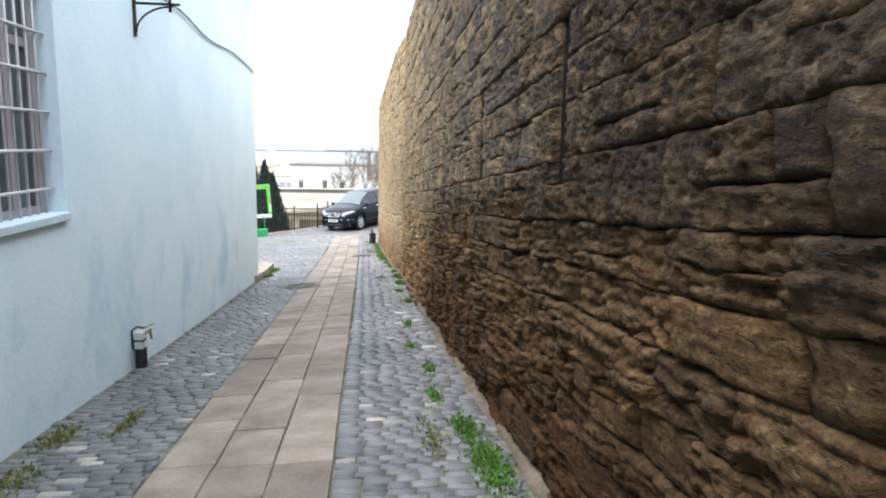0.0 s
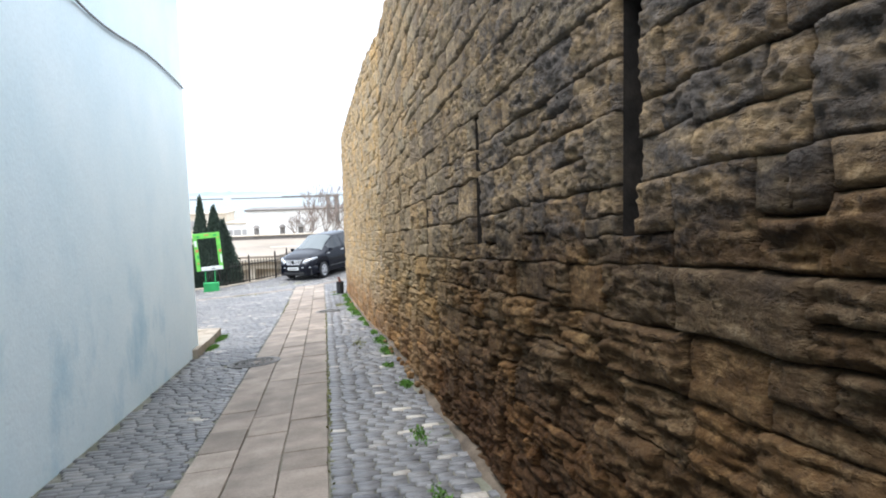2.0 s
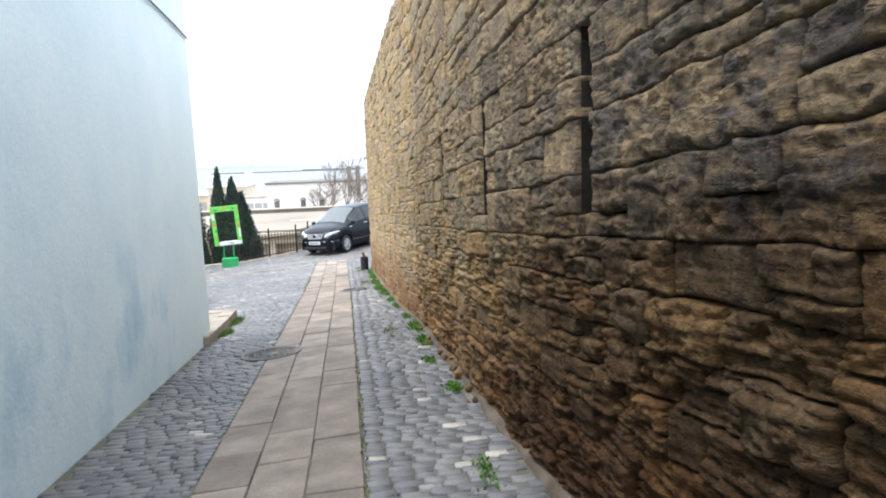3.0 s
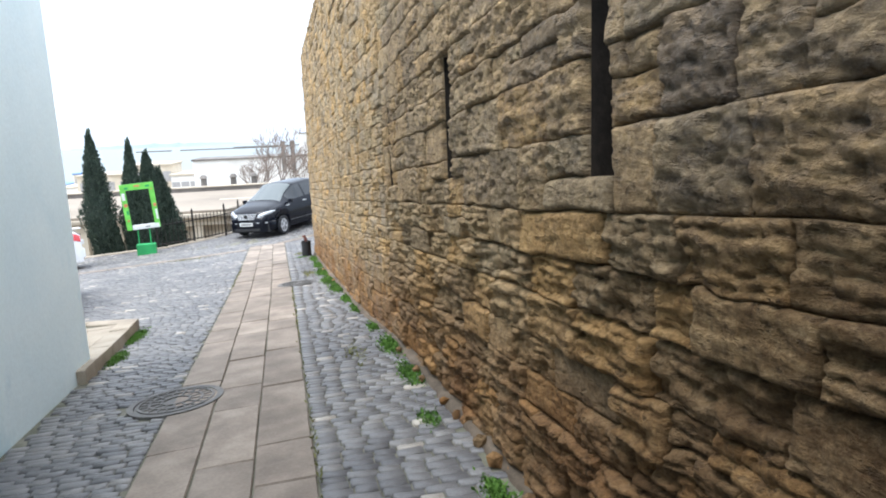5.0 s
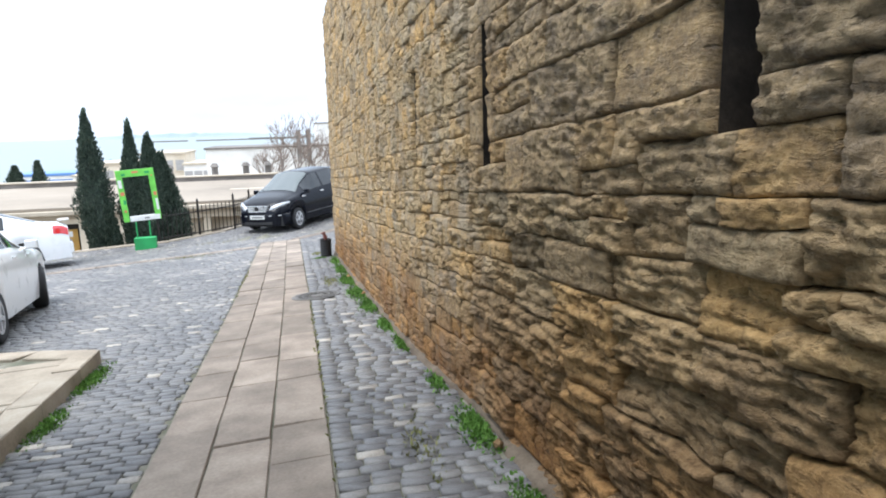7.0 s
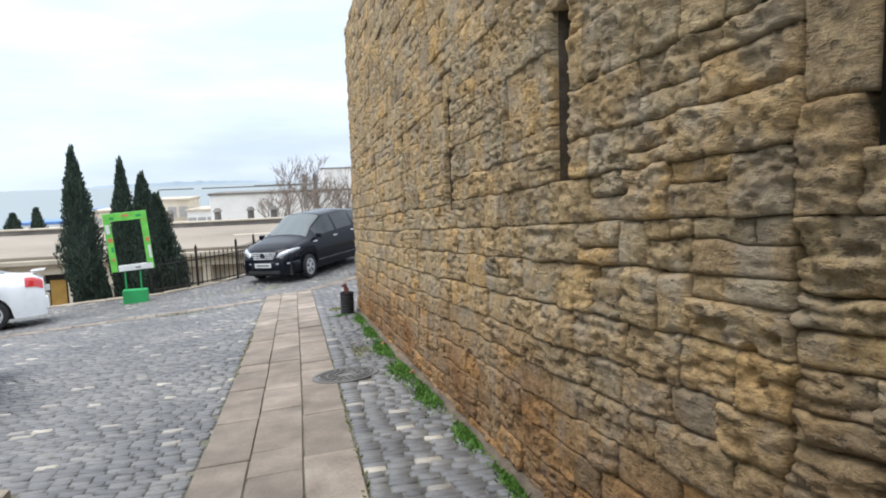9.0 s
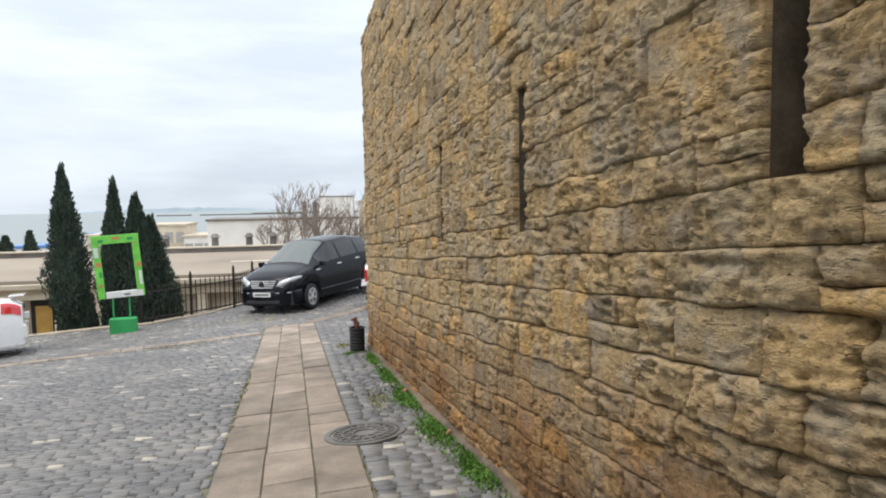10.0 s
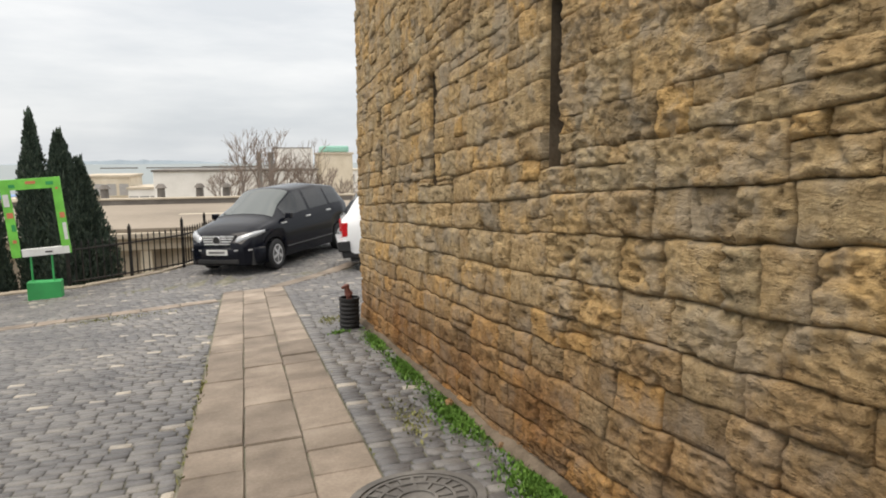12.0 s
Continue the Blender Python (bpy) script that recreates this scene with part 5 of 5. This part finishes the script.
    s3 = CarShape(ends=(-1.86, 1.86), axles=(1.15, -1.05), wheel=0.34, sill=0.36, width=1.66, roof=0.62,
                  taper=((-1.86, -1.8, -1.5, 1.5, 1.8, 1.86), (0.93, 0.97, 1.0, 1.0, 0.96, 0.92)),
                  belt=((-1.86, -1.8, 0.5, 0.75, 1.75, 1.86), (1.0, 1.04, 1.03, 1.02, 0.98, 0.9)),
                  top=((-1.86, -1.78, -1.5, -1.42, 0.2, 0.62, 0.72, 1.75, 1.86), (1.02, 1.1, 1.5, 1.55, 1.58, 1.08, 1.05, 1.0, 0.92)),
                  centre=((-1.86, -1.78, -1.5, -1.4, 0.2, 0.66, 0.8, 1.75, 1.86), (1.03, 1.12, 1.54, 1.62, 1.64, 1.1, 1.07, 1.02, 0.93)))
    c = thing("car", "white boxy off-roader with black bumper behind the wall's end", "car", group="white parked cars")
    dress_car(c, s3, "white_paint", ((0.4, -0.25), (-0.33, -1.3)), (0.66, 0.24), (-1.5, -1.77), 0.0, "car_glass")
    for side in (1, -1):
        boxed("tail_light", (-1.885, side * 0.74 - 0.06, 0.7), (-1.76, side * 0.74 + 0.085, 0.98), MAT["lamp_red"], c, 0.015, "upright red tail lamp")
    boxed("bumper", (-1.98, -0.84, 0.42), (-1.74, 0.84, 0.62), MAT["trim"], c, 0.02)
    boxed("bumper_strip", (-1.985, -0.83, 0.6), (-1.8, 0.835, 0.635), MAT["chrome"], c, 0.006)
    boxed("skirt", (-1.9, -0.78, 0.28), (-1.4, 0.78, 0.45), MAT["trim"], c, 0.02)
    park(c, 2.97, 28.0, radians(-6))


build_black_car()
build_white_cars()

# ---------------- plants ----------------
MAT["cypress"] = foliage("cypress_leaf", (0.034, 0.052, 0.04), (0.055, 0.078, 0.058), (0.085, 0.108, 0.076))
MAT["cypress_core"] = plain("cypress_shade", (0.038, 0.052, 0.042), 0.9)
MAT["grass"] = foliage("grass_blade", (0.05, 0.11, 0.015), (0.085, 0.18, 0.03), (0.14, 0.25, 0.05))
MAT["drygrass"] = foliage("dry_weed", (0.11, 0.12, 0.03), (0.17, 0.18, 0.06), (0.25, 0.23, 0.1))
MAT["bark"] = plain("grey_bark", (0.2, 0.165, 0.14), 0.9, k=0.3)
# far panes painted paler to carry the haze of distance
MAT["farwin"] = plain("far_window", (0.34, 0.33, 0.32), 0.5)
MAT["twig"] = plain("pale_twig", (0.21, 0.165, 0.135), 0.9, k=0.25)


def blade_mesh(name, n, rng, place, size, mat, lean=0.5):
    """Many small pointed blades as one mesh: place(rng) gives root and outward way."""
    vs = np.zeros((n * 4, 3), dtype=np.float32)
    for i in range(n):
        (x, y, z), (ox, oy, oz) = place(rng)
        ln = size * rng.uniform(0.5, 1.3)
        w = ln * rng.uniform(0.12, 0.24)
        d = Vector((ox + rng.uniform(-lean, lean), oy + rng.uniform(-lean, lean), oz + rng.uniform(-0.2, 0.4) * lean)).normalized()
        side = d.cross(Vector((rng.uniform(-1, 1), rng.uniform(-1, 1), rng.uniform(-1, 1)))).normalized() * w
        p = Vector((x, y, z))
        q = p + d * ln * 0.55
        for k, c in enumerate((p, q + side, p + d * ln, q - side)):
            vs[i * 4 + k] = c
    return fast_mesh(name, vs, np.arange(n * 4, dtype=np.int32).reshape(-1, 4), mat)


def cypress(x, y, base, top, width, seed, blades, fat=0.35, label="tall slim dark green cypress at the street's edge"):
    """Columnar cypress: tapered trunk, a dark heart and thousands of upright sprays with a ragged outline."""
    rng = random.Random(seed)
    h = top - base
    t = thing("cypress_tree", label, "tree", (x, y, base), group="cypresses")
    bm = bmesh.new()
    rod(bm, (0, 0, -0.4), (0, 0, h * 0.7), 0.09, 0.02)
    part("trunk", bm, MAT["bark"], t)
    sway = rng.uniform(-0.12, 0.12)

    def radius(k, a):
        env = (min(1.0, (k / fat) ** 0.6) if k < fat else (1 - (k - fat) / (1 - fat)) ** 0.85)
        bump = 0.66 + 0.4 * float(vnoise(a * 2.2 + seed, k * 13, seed)) + 0.34 * float(vnoise(a * 5 + seed, k * 34, seed + 3))
        return width / 2 * env * bump + 0.01

    bm = bmesh.new()
    rings = []
    for i in range(16):
        k = 0.03 + 0.9 * i / 15
        rings.append([bm.verts.new((sway * k + radius(k, a) * 0.68 * math.cos(a), radius(k, a) * 0.68 * math.sin(a), k * h)) for a in [2 * math.pi * j / 12 for j in range(12)]])
    for a, b in zip(rings[:-1], rings[1:]):
        for j in range(12):
            bm.faces.new((a[j], a[(j + 1) % 12], b[(j + 1) % 12], b[j]))
    part("heart", bm, MAT["cypress_core"], t)

    def place(r):
        k = min(0.99, max(0.01, r.random() ** 1.15))
        a = r.uniform(0, 2 * math.pi)
        rad = radius(k, a) * r.uniform(0.62, 1.08)
        return (sway * k + rad * math.cos(a), rad * math.sin(a), k * h), (0.42 * math.cos(a), 0.42 * math.sin(a), 1.0)

    crown = new("crown", blade_mesh("crown", blades * 3, rng, place, 0.1 if width < 1.7 else 0.3, MAT["cypress"], 0.4))
    crown.parent = t
    tip = blade_mesh("tip", 60, rng, lambda r: ((sway + r.uniform(-0.05, 0.05), r.uniform(-0.05, 0.05), h * r.uniform(0.93, 1.0)), (0, 0, 1)), 0.2, MAT["cypress"], 0.25)
    tp = new("tip", tip)
    tp.parent = t


cypress(-6.13, 30.5, -4.2, 1.3, 1.0, 1, 6500, 0.5)
cypress(-5.2, 30.7, -4.0, 0.97, 0.8, 2, 4800, 0.48)
cypress(-4.52, 30.7, -4.0, 0.6, 1.6, 3, 8000, 0.26, "slim dark green cypress behind the green photo frame")
cypress(-4.2, 30.9, -4.2, 0.0, 1.55, 4, 8500, 0.25, "broad bushy dark green cypress beside the railing")
cypress(-5.72, 30.3, -3.6, -1.9, 0.5, 5, 1400, 0.4, "small dark green cypress shrub between taller ones")
cypress(-24.8, 75, -7, -2.0, 2.6, 6, 1500, 0.35, "far dark conifer below the hillside")
cypress(-22.8, 75, -7, -1.6, 1.7, 7, 1500, 0.35, "far slim dark conifer below the hillside")
cypress(-27.3, 76, -7, -2.6, 2.2, 8, 1200, 0.35, "far low dark conifer below the hillside")


def bare_tree(x, y, base, height, seed, spread=0.55):
    rng = random.Random(seed)
    t = thing("bare_tree", "leafless grey-brown tree with a spreading tangle of twigs", "tree", (x, y, base), group="bare trees")
    groups = {"trunk": bmesh.new(), "branching": bmesh.new(), "fine_growth": bmesh.new()}

    def grow(p, d, ln, r, depth):
        q = p + d * ln
        which = "trunk" if depth == 0 else ("branching" if depth < 3 else "fine_growth")
        rod(groups[which], p, q, r, r * 0.72, 6 if depth < 3 else 4)
        if depth >= 6:
            return
        for _ in range(3 if depth in (0, 1, 3) else 2 + (rng.random() < 0.45)):
            nd = (d + Vector((rng.uniform(-1, 1), rng.uniform(-1, 1), rng.uniform(-0.25, 0.75))) * spread).normalized()
            grow(q if rng.random() < 0.7 else p.lerp(q, 0.7), nd, ln * rng.uniform(0.66, 0.86), max(r * 0.62, 0.011), depth + 1)

    grow(Vector((0, 0, -0.2)), Vector((0.05, 0, 1)), height * 0.3, 0.13, 0)
    part("trunk", groups["trunk"], MAT["bark"], t)
    part("branching", groups["branching"], MAT["bark"], t)
    part("fine_growth", groups["fine_growth"], MAT["twig"], t)


bare_tree(-0.7, 51.5, -5.2, 6.8, 21, 0.6)
bare_tree(1.6, 52.5, -5.2, 5.9, 22, 0.7)
bare_tree(-2.0, 54.0, -5.2, 5.2, 23, 0.8)
bare_tree(3.4, 50.5, -5.2, 5.4, 24, 0.8)


def tufts(name, spots, seed, mat, label, size=0.034):
    """Low weeds in patches: each spot is x, y, half width, half length, blades."""
    rng = random.Random(seed)
    pick = [s for s in spots for _ in range(max(1, s[4] // 40))]

    def place(r):
        x, y, hx, hy, _ = r.choice(pick)
        px, py = x + r.gauss(0, 0.5) * hx, y + r.gauss(0, 0.4) * hy
        px = min(px, float(face_x(min(py, 22.1))) - 0.06)
        return (px, py, float(street_z(px, py)) - 0.005), (r.uniform(-0.8, 0.8), r.uniform(-0.8, 0.8), 0.7)

    n = int(sum(s[4] for s in spots) * 0.95)
    ob = new(name, blade_mesh(name, n, rng, place, size, mat, 0.5))
    tagged(ob, label, "weeds", kind="stuff")


tufts("grass", [(0.66, 3.15, 0.09, 0.45, 1500), (0.62, 3.75, 0.07, 0.3, 700), (0.5, 4.5, 0.05, 0.25, 300), (0.55, 5.3, 0.05, 0.3, 260), (0.45, 6.2, 0.05, 0.25, 160), (0.5, 7.4, 0.06, 0.3, 200),
                (0.62, 9.2, 0.06, 0.2, 500), (0.55, 10.3, 0.06, 0.2, 260), (0.62, 11.3, 0.08, 0.35, 800), (0.64, 12.3, 0.09, 0.4, 1300), (0.6, 13.2, 0.06, 0.25, 400), (0.56, 14.4, 0.06, 0.3, 900), (0.53, 15.2, 0.07, 0.32, 1300),
                (0.48, 16.3, 0.1, 0.5, 1700), (0.45, 17.3, 0.12, 0.5, 2600), (0.42, 18.5, 0.11, 0.6, 2300), (0.4, 19.7, 0.09, 0.6, 1700), (0.37, 20.9, 0.08, 0.6, 1100),
                (-2.0, 13.6, 0.08, 0.4, 800), (-2.03, 14.7, 0.09, 0.5, 1300), (0.12, 21.6, 0.12, 0.12, 160)], 31, MAT["grass"], "bright green weeds along the foot of wall and kerb")
tufts("dry_weeds", [(-1.95, 4.2, 0.1, 0.3, 500), (-1.6, 4.4, 0.05, 0.35, 350), (-1.9, 3.5, 0.15, 0.3, 400), (0.4, 3.6, 0.06, 0.5, 200), (0.3, 12.2, 0.08, 0.5, 180), (0.15, 18.6, 0.1, 0.6, 220), (-0.16, 9.0, 0.01, 3.5, 260), (-0.17, 15.0, 0.01, 3.0, 200), (-1.17, 19.5, 0.01, 2.0, 120),
                    (-2.6, 24.6, 0.7, 0.3, 260), (0.1, 22.4, 0.15, 0.3, 160)], 32, MAT["drygrass"], "thin yellow-green weeds growing in paving joints", 0.035)

# ---------------- beyond the street ----------------
MAT["yellow"] = plain("ochre_panel", (0.42, 0.25, 0.06), 0.6)
MAT["blueroof"] = plain("blue_sheet", (0.1, 0.2, 0.42), 0.5)
MAT["greenroof"] = plain("green_copper_roof", (0.25, 0.48, 0.4), 0.7)
# headland: distance haze is put into its grey-blue colour
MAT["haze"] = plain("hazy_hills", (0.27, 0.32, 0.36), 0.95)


def build_terrace():
    """Low flat-roofed building below the street: screed roof, dark rear parapet, cornice, pillared front."""
    b = thing("terrace_building", "low beige flat-roofed building with cornice and pillared front below the street", "building")
    x0, x1, y0, y1, top, foot = -30.0, 7.0, 36.0, 47.0, -1.95, -5.6
    boxed("roof_slab", (x0, y0 - 0.25, top - 0.12), (x1, y1, top), MAT["roof"], b, 0.02)
    boxed("cornice", (x0, y0 - 0.4, top - 0.3), (x1, y0 - 0.02, top - 0.122), MAT["render"], b, 0.03)
    boxed("cornice_lower", (x0, y0 - 0.18, top - 0.46), (x1, y0 + 0.1, top - 0.302), MAT["render"], b, 0.03)
    boxed("parapet", (x0, y1, top - 0.5), (x1, y1 + 0.3, top + 0.22), MAT["parapet"], b, 0.02)
    boxed("parapet_cap", (x0, y1 - 0.06, top + 0.222), (x1, y1 + 0.36, top + 0.3), MAT["render"], b, 0.01)
    boxed("front_wall", (x0, y0 + 0.35, foot), (x1, y0 + 0.65, top - 0.122), MAT["render"], b)
    boxed("beam", (x0, y0 - 0.1, top - 0.66), (x1, y0 + 0.25, top - 0.462), MAT["cream"], b, 0.01)
    x = -29.5
    while x < x1:
        if not -9.25 < x < -8.3:
            boxed("pillar", (x, y0 - 0.05, foot), (x + 0.32, y0 + 0.22, top - 0.662), MAT["cream"], b, 0.02)
        x += 1.6
    boxed("pillar", (-8.36, y0 - 0.05, foot), (-8.1, y0 + 0.22, top - 0.662), MAT["cream"], b, 0.02)
    boxed("pillar", (-9.75, y0 - 0.05, foot), (-9.4, y0 + 0.22, top - 0.662), MAT["cream"], b, 0.02)
    door = boxed("door", (-9.15, y0 + 0.26, foot), (-8.4, y0 + 0.346, -2.62), MAT["dark"], b, 0.01)
    boxed("panel", (-9.0, y0 + 0.23, foot + 0.4), (-8.5, y0 + 0.256, -2.85), MAT["yellow"], door, 0.005)
    for k in range(9):
        xw = -28 + 2.1 * k
        boxed("window", (xw, y0 + 0.31, -4.6), (xw + 0.9, y0 + 0.346, -3.1), MAT["dark"], b)
    for xv in (-7.0, -4.6, -2.9, -1.7):
        bm = bmesh.new()
        rod(bm, (xv, y1 + 0.9, top - 0.5), (xv, y1 + 0.9, top + 0.75), 0.2, 0.17, 10)
        rod(bm, (xv, y1 + 0.9, top + 0.7), (xv, y1 + 0.9, top + 0.9), 0.27, 0.12, 10)
        part("vent", bm, MAT["parapet"], b)
    boxed("rear_roof", (x0, y1 + 0.3, top - 0.7), (x1, y1 + 2.2, top - 0.5), MAT["roof"], b)
    boxed("roof_patch", (-3.2, 40.5, top), (-1.2, 40.9, top + 0.012), MAT["render"], b)


build_terrace()


def block_house(name, label, x0, x1, y, depth, top, foot, wall, roof, cols=4, rows=1, parapet=0.25, win=0.9):
    """A flat-roofed house far off: walls, roof rim, and its windows as sunk boxes with sills."""
    h = thing(name, label, "house")
    boxed("wall", (x0, y, foot), (x1, y + depth, top), MAT[wall], h)
    boxed("roof", (x0 - 0.15, y - 0.15, top), (x1 + 0.15, y + depth + 0.15, top + parapet), MAT[roof], h, 0.03)
    for i in range(cols):
        for j in range(rows):
            cx = x0 + (i + 0.5) * (x1 - x0) / cols
            zt = top - 0.7 - j * 2.8
            if zt - 1.3 < foot:
                continue
            w = boxed("window", (cx - win / 2, y - 0.02, zt - 1.25), (cx + win / 2, y + 0.1, zt), MAT["farwin"], h)
            boxed("sill", (cx - win / 2 - 0.08, y - 0.1, zt - 1.33), (cx + win / 2 + 0.08, y - 0.021, zt - 1.25), MAT[wall], w)
    return h


wh = block_house("white_house", "long low white house with a thin dark flat roof edge", -8.3, 5.4, 75, 9, -0.95, -10, "white", "parapet", 0, 1, 0.18)
boxed("upper_room", (2.4, 77, -0.8), (5.3, 83, 1.05), MAT["white"], wh)
for cx in (0.2, 1.15):
    boxed("chimney", (cx, 74.2, -2.5), (cx + 0.42, 74.6, 0.7), MAT["parapet"], wh, 0.02)
block_house("far_house", "pale far house above the bare trees", 3.5, 8.1, 110, 8, 1.6, -15, "white", "parapet", 2, 2, 0.15)
gh = block_house("green_roofed_house", "cream house with a stepped pale green roof", 9.7, 14.2, 110, 9, 0.75, -15, "cream", "render", 0, 2, 0.3)
boxed("upper_roof", (10.1, 110.6, 1.05), (13.8, 117, 2.0), MAT["greenroof"], gh, 0.25)
block_house("stone_house", "weathered cream stone house on the lower slope", -17.6, -12.8, 92, 9, -1.75, -14, "cream", "render", 4, 2)
block_house("low_house", "low pale house on the lower slope", -12.7, -9.6, 90, 8, -3.0, -14, "white", "render", 3, 2)
block_house("low_house", "low cream house behind the cypresses", -24.5, -18.4, 96, 8, -2.9, -14, "cream", "render", 4, 2)
block_house("low_house", "pale flat house near the shore", -33.0, -26.5, 118, 8, -5.4, -16, "white", "render", 4, 1)
block_house("tower_house", "slim pale house near the shore", -36.9, -34.3, 140, 6, -4.2, -18, "cream", "blueroof", 2, 2)
bb = block_house("shed", "long shed with blue and white sheeting near the shore", -49.5, -38.5, 140, 9, -6.4, -20, "white", "blueroof", 6, 1, 0.5)
boxed("blue_band", (-49.4, 139.9, -7.6), (-38.6, 139.98, -7.0), MAT["blueroof"], bb)
block_house("low_house", "wide pale house by the shore", -70, -52, 150, 10, -8.8, -20, "white", "render", 8, 1)
block_house("low_house", "pale block near the sea", 14, 30, 135, 10, -2.0, -20, "white", "render", 6, 2)
for a, b2, yy in ((-420, -318, 2200), (-292, 40, 2200), (-150, 300, 2500)):
    tagged(boxed("breakwater", (a, yy, -25.4), (b2, yy + 12, -21.5), MAT["parapet"]), "long thin dark breakwater lying out at sea", "breakwater", kind="structure")
bm = bmesh.new()
rng_h = random.Random(8)
prev = None
for i in range(41):
    x = -1500 + 1500 * i / 40
    z = -24 + 30 * math.sin(math.pi * i / 40) * rng_h.uniform(0.7, 1.0)
    row = [bm.verts.new((x, 4700, -26)), bm.verts.new((x, 4720, z))]
    if prev:
        bm.faces.new((prev[0], row[0], row[1], prev[1]))
    prev = row
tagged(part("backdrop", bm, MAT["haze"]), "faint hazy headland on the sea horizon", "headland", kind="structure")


# ---------------- pieces of wall and street ----------------
build_stone_wall()
build_paving()
